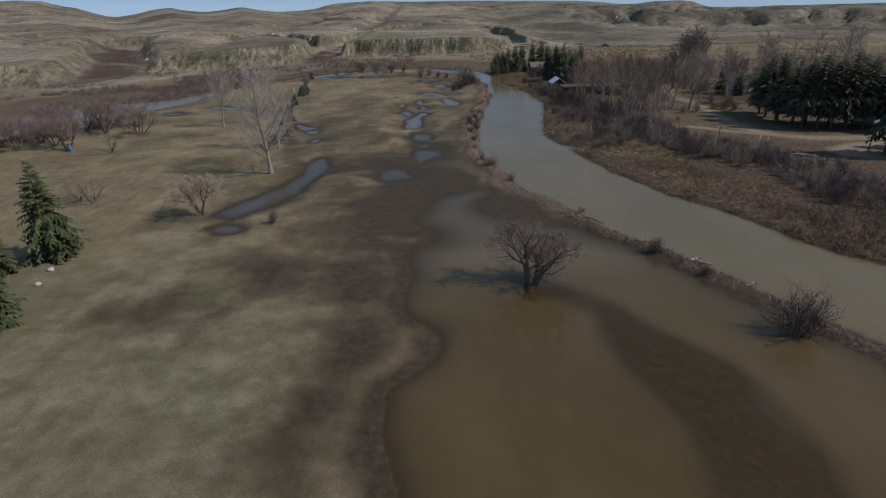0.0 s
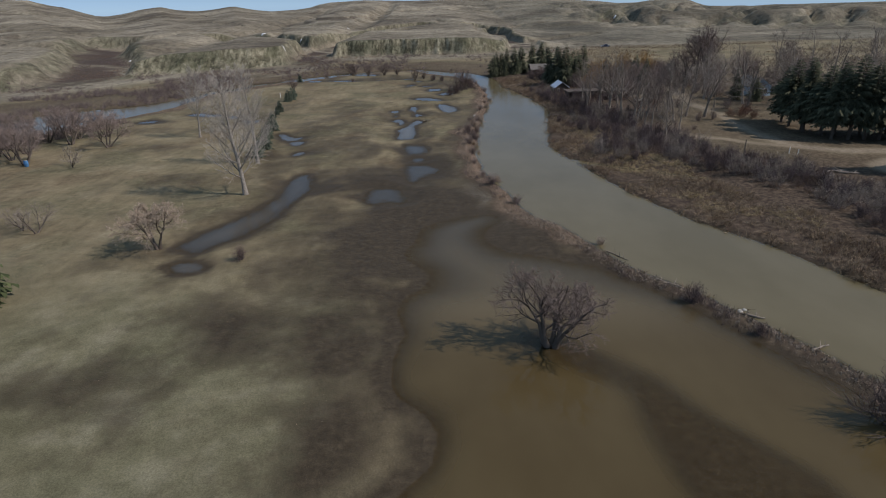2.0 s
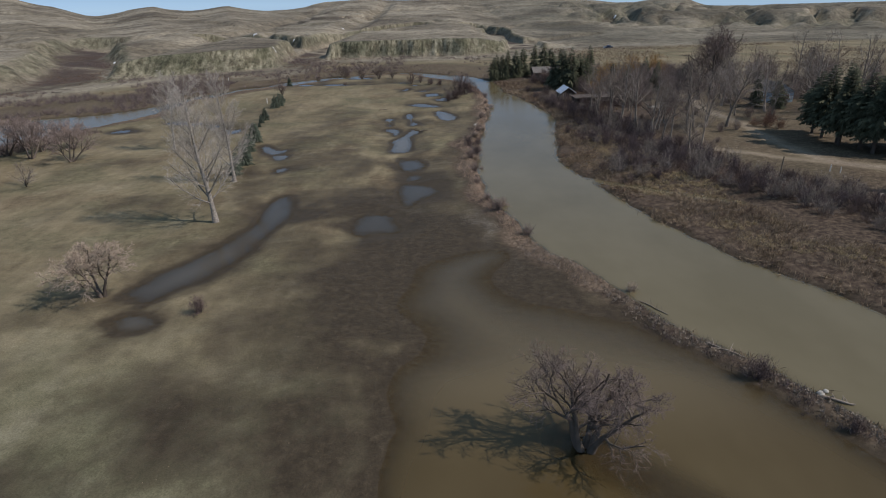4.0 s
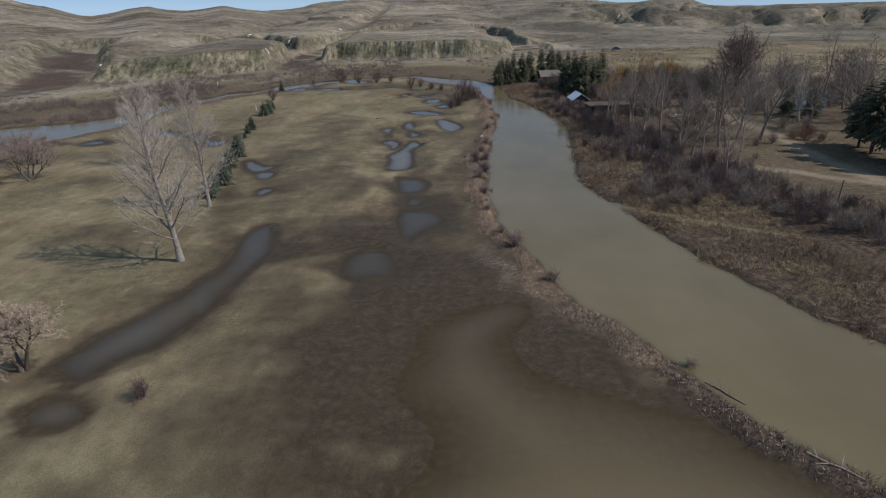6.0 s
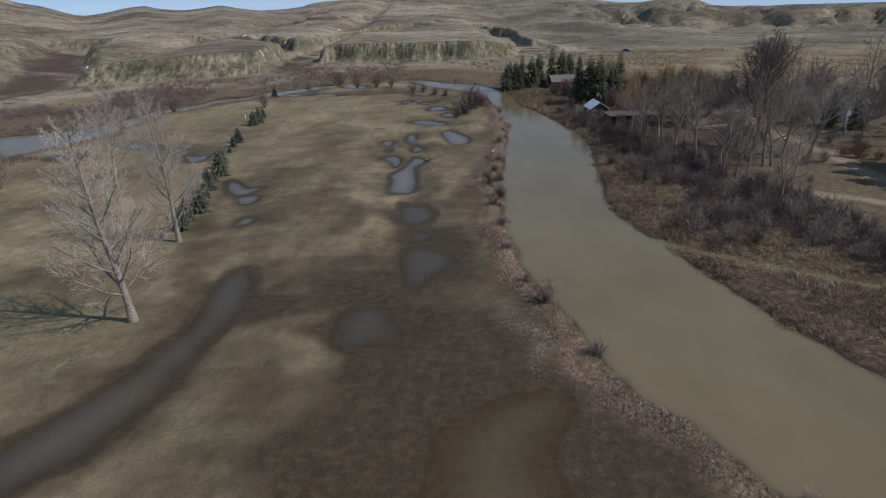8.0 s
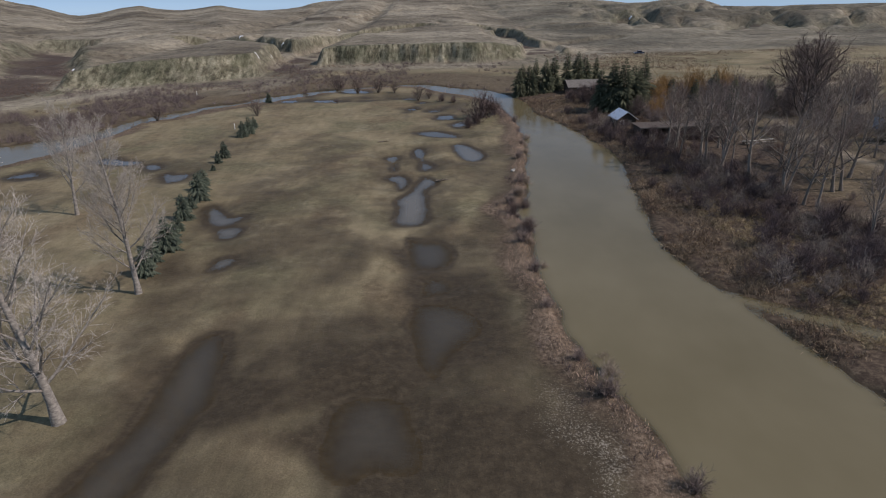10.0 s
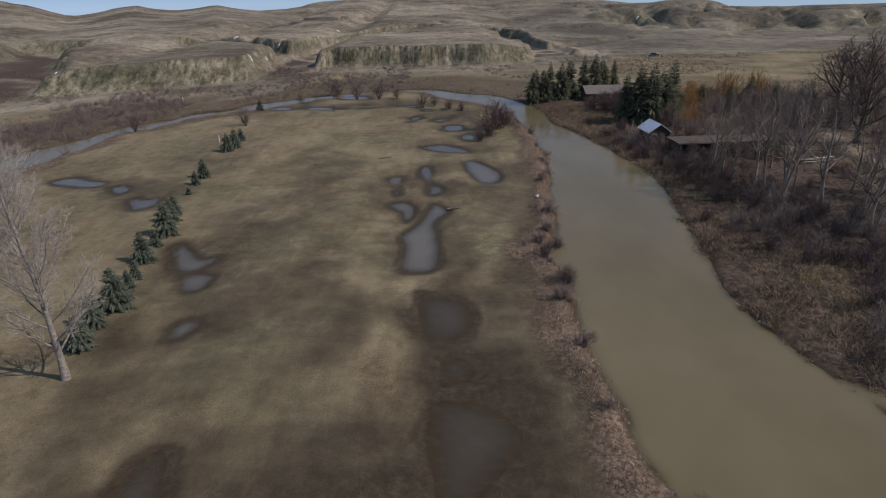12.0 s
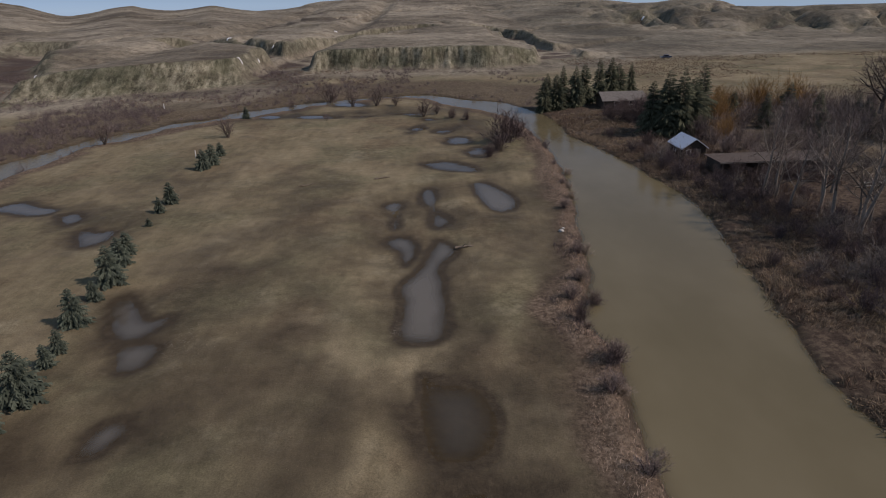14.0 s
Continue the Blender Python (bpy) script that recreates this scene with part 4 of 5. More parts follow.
settle(orchard, [(-77.5, 152.5, 1.05), (-88.5, 156.5, 1.25), (-87.2, 137.0, 1.15), (-105.6, 149.5, 0.95), (-99.0, 146.0, 0.9), (-94.0, 148.0, 1.05), (-84.0, 165.0, 0.9), (-113.0, 143.0, 1.0), (-110, 133, 1.0), (-104, 128, 0.9),
                 (-96.0, 160.0, 1.1), (-121.0, 136.0, 1.0), (-99.5, 138.0, 1.0), (-106.5, 143.0, 1.05), (-93.0, 141.5, 0.95), (-116.0, 148.0, 1.05), (-101.5, 155.0, 1.1), (-90.5, 163.5, 0.9)], "spreading leafless plum-brown tree on the lawn edge", "tree", "trees along the lawn edge", RNG)
crooked = tree("crooked_tree", FRUIT, 5.0, 0.14, M_DARK_BARK, M_GREY_TWIG, 25, 2, 0.75)
settle(crooked, [(-75.3, 133.7, 0.95, "small crooked leaning bare tree on the lawn"), (-61.5, 95.8, 0.8, "low crooked bare tree with sprawling limbs"), (-58.6, 94.4, 0.95, "small upright bare tree behind the spruce")], "small crooked bare tree", "tree", "", RNG)

# spruces on the near lawn
settle(spruce("spruce_tree", 13.0, 4.8, M_LAWN_NEEDLE, 31, 0.05, 0.78, 0.16), [(-51.5, 71.8, 1.0), (-47.5, 53.5, 0.85), (-55.5, 66.0, 0.7)], "broad green spruce standing on the lawn", "tree", "spruces on the near lawn", RNG)
# the planted row
young = spruce("young_spruce", 3.9, 1.95, M_BLUE_NEEDLE, 32, 0.03)
settle(young, [(-38.4, 145.2, 1.12), (-38.9, 141.6, 0.9), (-39.4, 149.9, 0.6), (-39.7, 152.3, 0.62), (-40.9, 157.2, 0.98), (-41.9, 162.6, 0.62), (-41.9, 166.4, 1.1), (-43.4, 171.6, 0.95), (-44.2, 175.0, 0.8), (-45.8, 184.8, 0.33),
               (-46.8, 190.9, 0.6), (-47.0, 195.6, 0.9), (-49.0, 215.9, 0.95), (-48.4, 219.2, 1.0), (-49.2, 226.5, 0.7), (-51, 222, 0.55), (-56.0, 269.2, 0.85), (-37.9, 137.4, 0.85)],
       "young blue-green spruce in a planted row", "tree", "row of young spruces", RNG)
# spruce groves across the river
GROVE = [(25.3, 268.0, 0.74), (28.9, 270.0, 0.86), (31.5, 274.0, 0.84), (34.5, 271.5, 0.8), (37.8, 275.0, 0.86), (43, 279, 0.9), (48, 284, 0.88), (52, 290, 0.82), (56.5, 292, 0.7), (27.0, 273, 0.72),
               (42.0, 233, 0.95), (44.4, 231, 1.05), (47.3, 230.5, 1.06), (50.5, 233, 0.95), (55.9, 240.5, 1.02), (53, 237, 0.9), (46, 236, 0.9),
               (89.5, 190, 0.7), (93, 186, 0.62), (79.5, 258, 0.5), (76.0, 229.5, 0.72), (75.4, 239.3, 0.7), (66, 246, 0.6), (68.5, 236, 0.62), (84, 226, 0.6), (72.5, 222, 0.55), (87, 233, 0.6)]
for k, proto in enumerate((spruce("grove_spruce", 12.8, 3.5, M_NEEDLE, 33, 0.05, 0.72, 0.2), spruce("grove_spruce", 11.8, 3.8, M_NEEDLE, 36, 0.06, 0.66, 0.25), spruce("grove_spruce", 13.2, 3.2, M_NEEDLE, 37, 0.05, 0.8, 0.25))):
    settle(proto, GROVE[k::3], "tall dark green spruce in a riverside grove", "tree", "spruces across the river", RNG)
SHELTER = [(83.0, 150, 0.92), (82.5, 143.5, 0.97), (84.0, 139.5, 1.0), (84.2, 136, 1.0), (87, 134.8, 1.03), (90, 134.2, 1.0), (93, 134, 1.05), (96.5, 133, 1.0), (100, 132.5, 1.05), (83, 145, 1.0), (88, 141, 1.05),
                 (93, 140, 1.0), (98, 139, 1.05), (104, 136, 1.0), (109, 133, 1.05), (85.0, 109.5, 1.12), (90, 106.5, 1.1), (96, 104, 1.1), (84, 155, 0.9), (103, 128, 1.0), (101, 112, 1.1), (114, 130, 1.0)]
for k, proto in enumerate((spruce("shelterbelt_spruce", 15.6, 4.6, M_NEEDLE, 34, 0.22, 0.68, 0.2), spruce("shelterbelt_spruce", 15.0, 4.2, M_NEEDLE, 38, 0.25, 0.6, 0.24))):
    settle(proto, SHELTER[k::2], "tall dark spruce with bare lower trunk in a shelterbelt", "tree", "shelterbelt spruces", RNG)

# leafless woods of the farmstead
AGED = [(11, 0.28, 46, 0.42, 0.02, 0.07, 8), (8, 0.22, 50, 0.52, 0.25, 0.22, 4), (4, 0.15, 46, 0.5, 0.2, 0.25, 3), (3, 0.15, 44, 0.55, 0.1, 0.2, 2), (0, 0, 0, 0, 0.1, 0.1, 1)]
wood_a = tree("grove_poplar", AGED, 15.0, 0.29, M_SUN_BARK, M_WOOD_TWIG, 41, lean=0.06, slim=0.55, thin=0.016)
wood_b = tree("grove_poplar", AGED, 14.0, 0.25, M_SUN_BARK, M_WOOD_TWIG, 42, 2, 0.16, slim=0.6, thin=0.016)
wood_c = tree("grove_poplar", AGED, 12.0, 0.24, M_GREY_BARK, M_PLUM_TWIG, 43, lean=0.14, slim=0.6, thin=0.016)
wood_d = tree("grove_poplar", WOODLAND, 13.5, 0.22, M_GREY_BARK, M_PLUM_TWIG, 44, lean=0.05, slim=0.55)
WOODS = [(43.0, 188.6, 0.9), (46.4, 179.8, 1.0), (44.4, 187.2, 0.75), (43.3, 181.8, 0.85), (46.2, 176.6, 1.0), (47.1, 172.9, 1.1), (48.2, 175.0, 0.8), (50.2, 175.6, 0.9), (48.9, 166.4, 1.05), (49.3, 157.3, 1.0), (50.1, 153.4, 0.9), (51.4, 152.3, 0.85),
         (58.0, 159.0, 1.0), (63.5, 172.5, 1.05), (58.1, 174.0, 0.9), (60.5, 174.2, 0.8), (55.6, 146.0, 0.8), (50.2, 139.5, 0.65), (59.6, 159.4, 1.05), (54.0, 189.0, 0.9), (46.2, 190.4, 0.8), (52.8, 163.5, 0.8),
         (78, 178, 1.0), (84, 172, 1.1), (88, 182, 1.1), (92, 170, 1.1), (93, 188, 1.1), (105, 172, 1.15), (112, 166, 1.2), (86, 204, 1.0), (110, 205, 1.2), (118, 152, 1.2), (81, 192, 1.0), (98, 178, 1.3), (104, 186, 1.3), (110, 178, 1.35), (116, 186, 1.35), (122, 176, 1.4), (108, 196, 1.3), (118, 200, 1.35), (128, 190, 1.4), (134, 180, 1.4), (126, 168, 1.35), (100, 210, 1.2), (114, 214, 1.3)]
for k, proto in enumerate((wood_a, wood_b, wood_c, wood_d)):
    settle(proto, WOODS[k::4], "slender leafless tree in the farmstead woods", "tree", "farmstead trees", RNG)
old = tree("cottonwood_tree", OLD_COTTONWOOD, 12.5, 0.55, M_DARK_BARK, M_PLUM_TWIG, 44, lean=0.05)
settle(old, [(93, 225, 1.35), (88.5, 215.5, 1.3), (98, 234, 1.25), (104, 248, 1.1), (80, 205, 1.0)], "old broad-crowned leafless cottonwood", "tree", "old cottonwoods", RNG)
settle(tree("cottonwood_tree", OLD_COTTONWOOD, 15.0, 0.34, M_GREY_BARK, M_GREY_TWIG, 49, lean=0.06), [(69.3, 164.3, 1.1), (65.2, 166.0, 0.9)], "tall broad-crowned grey leafless cottonwood by the drive", "tree", "cottonwoods by the drive", RNG)
orange = shrub("willow_shrub", 5.5, 150, M_ORANGE_TWIG, M_ORANGE_TWIG, 45, 0.42)
settle(orange, [(60, 241, 1.3), (66, 250, 1.4), (74, 250, 1.7), (82, 249, 1.7), (53.5, 226, 0.8), (57, 229, 0.85), (88, 258, 1.1), (70, 262, 1.1)], "tall orange-twigged willow shrub among bare trees", "shrub", "orange willows", RNG)
back = shrub("hedge_bush", 5.0, 75, M_FAR_BRUSH, M_PINK_TWIG, 56, 0.5)
BACK = [(RNG.uniform(66, 128), RNG.uniform(172, 262)) for _ in range(110)]
BACK = [b for b in BACK if line_distance(np.array([b[0]]), np.array([b[1]]), np.array(DRIVES[0][0], float))[0] > 5 and abs(b[0] - 99) + abs(b[1] - 196) > 9 and b[0] + 0.3 * (b[1] - 172) > 72][:64]
BACK = [(bx, by, RNG.uniform(0.55, 1.3)) for bx, by in BACK] + [(RNG.uniform(104, 176), RNG.uniform(152, 238), RNG.uniform(1.5, 2.4)) for _ in range(26)]
BACK += [(RNG.uniform(56, 90), RNG.uniform(216, 262), RNG.uniform(0.8, 1.7)) for _ in range(40)] + [(RNG.uniform(50, 70), RNG.uniform(204, 224), RNG.uniform(0.5, 0.95)) for _ in range(16)]
FLOOR = [(RNG.uniform(52, 76), RNG.uniform(140, 203)) for _ in range(22)]
BACK += [(bx, by, RNG.uniform(0.3, 0.6)) for bx, by in FLOOR if line_distance(np.array([bx]), np.array([by]), np.array(DRIVES[0][0], float))[0] > 3.6]
settle(back, BACK, "rounded leafless bush behind the farmstead", "bush", "farmstead bushes", RNG)
rust = shrub("rust_bush", 3.0, 90, M_RED_BRUSH, M_RUST_TWIG, 58, 0.7)
settle(rust, [(75.9, 164.2, 0.8), (78.0, 162.6, 0.9), (80.2, 161.0, 0.85), (82.0, 168.0, 1.0), (80.2, 166.6, 0.8), (63.6, 184.6, 0.9), (62.6, 181.6, 0.7), (57.5, 193.5, 0.7)], "rounded rust-brown leafless bush beside the yard drive", "bush", "rust bushes", RNG)
# small trees on the tip of the point
tip_tree = tree("streamside_tree", FRUIT, 6.0, 0.17, M_DARK_BARK, M_PLUM_TWIG, 46, 4, 0.42)
settle(tip_tree, [(-37.2, 296.2, 1.1), (-28.9, 286.1, 0.85), (-21.7, 284.8, 1.0), (-16.0, 283.8, 0.6), (-7.5, 265.8, 0.85), (-53.2, 244.4, 0.8), (-79.8, 240.2, 0.75), (-4.0, 268.5, 0.55), (-48, 289, 0.5), (-33, 262.5, 0.3)],
       "small many-stemmed bare tree at the point's wet tip", "tree", "streamside trees", RNG)

# shrubs one could count
plum = shrub("plum_shrub", 3.0, 110, M_PLUM_BRUSH, M_PLUM_TWIG, 51)
settle(plum, [(10.1, 231.3, 2.6), (44.0, 246.0, 2.4), (47.5, 248.5, 2.1), (50.0, 226.5, 1.7), (13.5, 236, 1.7), (8, 226, 1.2), (5.5, 219.4, 1.0), (33.8, 48.0, 1.85), (26.8, 67.9, 0.75), (30.3, 61.0, 0.45), (32.2, 165.2, 0.7), (0.0, 262, 0.9), (3.5, 258, 0.8), (36, 203, 0.9), (34.5, 212, 0.9), (37.5, 222, 1.2),
              (33, 232, 0.9), (43, 257.5, 1.4), (47.5, 256.5, 1.5), (51.5, 258, 1.5), (39, 256, 1.1), (54, 262, 1.6), (38, 249, 1.4), (42, 250.5, 1.6), (46, 252, 1.6), (50, 253, 1.6), (43.5, 197.5, 0.9), (47, 195.5, 1.0), (45.2, 196.0, 0.8), (49, 197.2, 0.9), (51, 196.5, 0.9), (53, 197, 1.0), (55, 195, 1.0), (59, 196.5, 1.0), (8.0, 154.8, 0.75), (9.0, 147.3, 0.8), (10.3, 158.5, 0.7), (-25.2, 82.4, 0.75)], "dense leafless plum-grey shrub at the water's edge", "shrub", "waterside shrubs", RNG)
straw = shrub("straw_shrub", 2.2, 90, M_REED, M_BUD_TWIG, 52)
settle(straw, [(21.3, 84.5, 0.7), (10.9, 115.2, 0.8), (11.0, 117.6, 0.6), (12.5, 171, 0.8), (15.6, 192, 0.8), (18, 206, 0.8), (10, 163, 0.8), (40, 207, 0.9), (37, 200, 0.8), (16.5, 198, 0.6), (8.6, 143.5, 0.6), (9.3, 137, 0.5)],
       "tawny dry shrub on the river bank", "shrub", "dry bank shrubs", RNG)


bank_line = INNER_LINE[(INNER_LINE[:, 1] > 98) & (INNER_LINE[:, 1] < 252) & (INNER_LINE[:, 0] > 0)]
overhang = shrub("bank_shrub", 2.0, 80, M_PLUM_BRUSH, M_PINK_TWIG, 57, 0.6)
settle(overhang, [(px - RNG.uniform(0.4, 1.6), py + RNG.uniform(-1.5, 1.5), RNG.uniform(0.5, 1.25)) for px, py in bank_line[::3]], "plum-grey leafless shrub leaning over the river bank", "shrub", "inner bank shrubs", RNG)


# ---- thickets ----
def scatter(n, lo, hi, keep):
    """Random places in a rectangle that keep() accepts: it gets x, y, distance from the river, whether on the point, and the height."""
    x, y = NPR.uniform(lo[0], hi[0], n), NPR.uniform(lo[1], hi[1], n)
    z, soil, _, d, on = terrain(x, y)
    ok = keep(x, y, d, on, z, soil)
    return x[ok], y[ok]


x, y = scatter(210000, (0, 60), (60, 262), lambda x, y, d, on, z, s: on & (d > 0.15) & (d < 2.6 + 2.2 * fbm(x, y, 12, 61)) & (y > 86))
brush("bank_brush", x, y, NPR.uniform(0.15, 0.5, len(x)), 5, 0.017, 1.15, M_LEAF, "low red-brown brush and leaf litter along the bank", "brush", 71, 0.2, 0.5, True)
x, y = scatter(16000, (0, 60), (60, 262), lambda x, y, d, on, z, s: on & (d > 0.3) & (d < 3.5) & (y > 40) & (fbm(x, y, 9, 62) > 0.12 + 0.12 * (y < 92)))
brush("bank_scrub", x, y, NPR.uniform(0.6, 1.5, len(x)), 9, 0.014, 0.5, M_PLUM_BRUSH, "patchy grey-plum scrub along the bank", "brush", 72)
x, y = scatter(60000, (10, 15), (62, 100), lambda x, y, d, on, z, s: on & (d > -0.4) & (d < 2.8) & (z > -0.12))
brush("drift_litter", x, y, NPR.uniform(0.2, 0.55, len(x)) * (0.9 + 0.9 * fbm(x, y, 3.0, 93)), 9, 0.030, 2.0, M_DRIFT, "grey-brown driftwood sticks and flood litter on the levee", "driftwood", 73, 0.1, 0.3)
x, y = scatter(27000, (22, 20), (110, 262), lambda x, y, d, on, z, s: ~on & (d > -0.2) & (d < 15 + 7 * fbm(x, y, 22, 63)) & (fbm(x, y, 4, 64) > -0.28) & (s["dirt"] < 0.2))
brush("reed_bank", x, y, NPR.uniform(0.6, 1.25, len(x)) * (0.9 + 1.3 * fbm(x, y, 3.5, 88)), 34, 0.024, 0.95, M_REED, "matted tussocks of tan dead reeds along the far bank", "reeds", 74, 0.4, 0.42, True)
x, y = scatter(9000, (34, 60), (80, 160), lambda x, y, d, on, z, s: ~on & (d > 3.5) & (d < 17) & (fbm(x, y, 12, 86) > 0.16) & (s["dirt"] < 0.2))
brush("golden_grass", x, y, NPR.uniform(0.5, 1.0, len(x)), 26, 0.018, 0.9, M_STRAW, "bleached golden grass tussocks behind the reeds", "grass", 87, 0.5)
x, y = scatter(30000, (24, 20), (110, 262), lambda x, y, d, on, z, s: ~on & (d > 0.3) & (d < 20) & (fbm(x, y, 13, 65) > 0.06) & (s["dirt"] < 0.2))
brush("russet_brush", x, y, NPR.uniform(0.7, 1.8, len(x)), 11, 0.022, 0.55, M_RED_BRUSH, "russet dead brush along the far bank", "brush", 75)
def thin_out(x, y, gap):
    """Drops places that stand closer than gap to one kept before."""
    kept = []
    for px, py in zip(x, y):
        if all((px - kx) ** 2 + (py - ky) ** 2 > gap * gap for kx, ky in kept):
            kept.append((float(px), float(py)))
    return kept


willow = [shrub("willow_bush", 3.1, 62, M_PLUM_BRUSH, M_PLUM_BRUSH, 53, 0.62), shrub("willow_bush", 2.8, 58, M_PLUM_BRUSH, M_GREY_TWIG, 54, 0.7), shrub("willow_bush", 2.3, 54, M_RED_BRUSH, M_PLUM_TWIG, 55, 0.75)]
BANDS = [(curve_through([(38, 158), (42, 147), (47, 136), (52, 125), (57, 113), (62, 99), (66, 84), (76, 62)]), 6.2), (curve_through([(37, 214), (38.5, 200), (42, 186), (44, 172), (43, 158)]), 6.0), (curve_through([(36, 130), (41, 138), (50, 145)]), 4.5)]
x, y = scatter(9000, (30, 50), (90, 222), lambda x, y, d, on, z, s: ~on & (d > 3.0) & (s["dirt"] < 0.1) & np.any([line_distance(x, y, line) + 3.5 * fbm(x, y, 11, 66) < half for line, half in BANDS], axis=0))
bushes = thin_out(x, y, 1.95)
for k, proto in enumerate(willow):
    settle(proto, [(bx, by, RNG.uniform(0.8, 1.35)) for bx, by in bushes[k::3]], "leafless grey-plum willow bush in the riverside thicket", "bush", "riverside willow bushes", RNG)
x, y = scatter(5500, (-190, 255), (75, 400), lambda x, y, d, on, z, s: ~on & (d > 0.3) & (z < 3.5) & (fbm(x, y, 26, 67) + 0.5 * np.exp(-d / 5) > 0.15 + 0.3 * smooth(-25, 0, x) * (y > 285)))
brush("far_brush", x, y, NPR.uniform(1.0, 2.6, len(x)), 26, 0.022, 0.8, M_FAR_BRUSH, "plum-brown brush below the clay bluffs", "brush", 77)
x, y = scatter(18000, (-190, 255), (75, 405), lambda x, y, d, on, z, s: ~on & (d > 0.3) & (z < 4) & (fbm(x, y, 20, 68) > 0.12 + 0.3 * smooth(-25, 0, x) * (y > 285)))
brush("far_russet", x, y, NPR.uniform(0.4, 1.1, len(x)), 10, 0.026, 0.8, M_RED_BRUSH, "russet scrub on the flood plain below the bluffs", "brush", 78)
x, y = scatter(22000, (58, 262), (230, 410), lambda x, y, d, on, z, s: ~on & (z < 4.5) & (fbm(0.7 * x, 1.2 * y, 34, 89) + 0.5 * fbm(x, y, 6, 90) > 0.14))
brush("pasture_brush", x, y, NPR.uniform(0.3, 0.9, len(x)), 9, 0.025, 0.6, M_RED_BRUSH, "russet low brush on the pasture behind the farmstead", "brush", 90)
x, y = scatter(11000, (-260, 90), (-80, 300), lambda x, y, d, on, z, s: ~on & (d > 0.2) & (d < 45) & (z < 3.5) & (fbm(x, y, 24, 69) + 0.6 * np.exp(-d / 8) > -0.06))
brush("west_brush", x, y, NPR.uniform(1.2, 3.4, len(x)), 34, 0.020, 0.8, M_FAR_BRUSH, "plum-brown brush along the old channel", "brush", 79)
x, y = scatter(16000, (-150, 90), (-78, 210), lambda x, y, d, on, z, s: on & (d > 0.2) & (d < 10 + 8 * fbm(x, y, 20, 70)) & (y < 186))
brush("channel_brush", x, y, NPR.uniform(0.9, 2.6, len(x)), 10, 0.022, 0.45, M_FAR_BRUSH, "leafless brush on the lawn's wet edge", "brush", 80)
x, y = scatter(14000, (8, 22), (34, 62), lambda x, y, d, on, z, s: (line_distance(x, y, RIDGE) < 2.0 + 1.5 * fbm(x, y, 4, 92)) & (z > -0.12))
brush("drowned_grass", x, y, NPR.uniform(0.12, 0.28, len(x)), 5, 0.016, 0.8, M_DROWNED, "orange-brown drowned grass on a submerged ridge", "grass", 93)
# dry tufts over the fairway, thicker on the unmown wet margins
x, y = scatter(34000, (-62, 24), (22, 250), lambda x, y, d, on, z, s: on & (z > 0.12) & (vnoise(x * 0.9, y * 0.9, 81) * (0.6 + 0.6 * s["wet"]) > 0.50) & (d > 2))
brush("grass_tufts", x, y, NPR.uniform(0.06, 0.20, len(x)), 5, 0.014, 0.8, M_REED, "short dry bleached grass tufts", "grass", 82)


# ---- buildings ----
M_LOG = plain_material("dark_weathered_logs", (0.030, 0.022, 0.017), (0.085, 0.062, 0.045), 1.2, 0.85, squash=(0.3, 0.3, 6))
M_TIN = plain_material("pale_blue_metal_roof", (0.50, 0.56, 0.66), (0.66, 0.71, 0.80), 0.8, 0.42, 0.25, (6, 0.4, 1))
M_SHINGLE = plain_material("grey_shingles", (0.10, 0.090, 0.082), (0.19, 0.175, 0.16), 1.5, 0.9)
M_BROWN_ROOF = plain_material("brown_felt_roof", (0.060, 0.047, 0.040), (0.110, 0.088, 0.075), 1.5, 0.9)
M_BOARD = plain_material("dark_board_siding", (0.045, 0.036, 0.030), (0.115, 0.092, 0.075), 2.0, 0.85, squash=(8, 8, 0.3))
M_BLUE_SIDING = plain_material("faded_blue_siding", (0.28, 0.40, 0.52), (0.42, 0.54, 0.64), 1.5, 0.7, squash=(0.3, 0.3, 8))
M_WHITE_PAINT = plain_material("white_paint", (0.66, 0.66, 0.64), (0.82, 0.82, 0.80), 3.0, 0.55)
M_GLASS, _nt, _p = material("dark_window_glass", 0.08, 0.5)
put(_nt, _p.inputs["Base Color"], (0.02, 0.024, 0.03))
M_SNOW = plain_material("old_snow", (0.70, 0.72, 0.75), (0.86, 0.87, 0.88), 1.0, 0.7)
M_STONE = plain_material("pale_boulder", (0.30, 0.285, 0.26), (0.52, 0.50, 0.46), 2.5, 0.9)
M_BLUE_PLASTIC = plain_material("blue_plastic", (0.045, 0.16, 0.36), (0.09, 0.25, 0.48), 2.0, 0.4)
M_POST = plain_material("weathered_post_wood", (0.10, 0.080, 0.062), (0.24, 0.20, 0.16), 4.0, 0.9, squash=(6, 6, 0.5))
M_GREY_BOARD = plain_material("weathered_grey_boards", (0.26, 0.25, 0.22), (0.44, 0.43, 0.39), 2.5, 0.85, squash=(0.4, 8, 1))
M_TRUCK = plain_material("dark_blue_car_paint", (0.035, 0.050, 0.085), (0.055, 0.075, 0.12), 1.0, 0.3, 0.2)
M_RUBBER = plain_material("black_rubber", (0.02, 0.02, 0.02), (0.04, 0.04, 0.04), 5.0, 0.9)


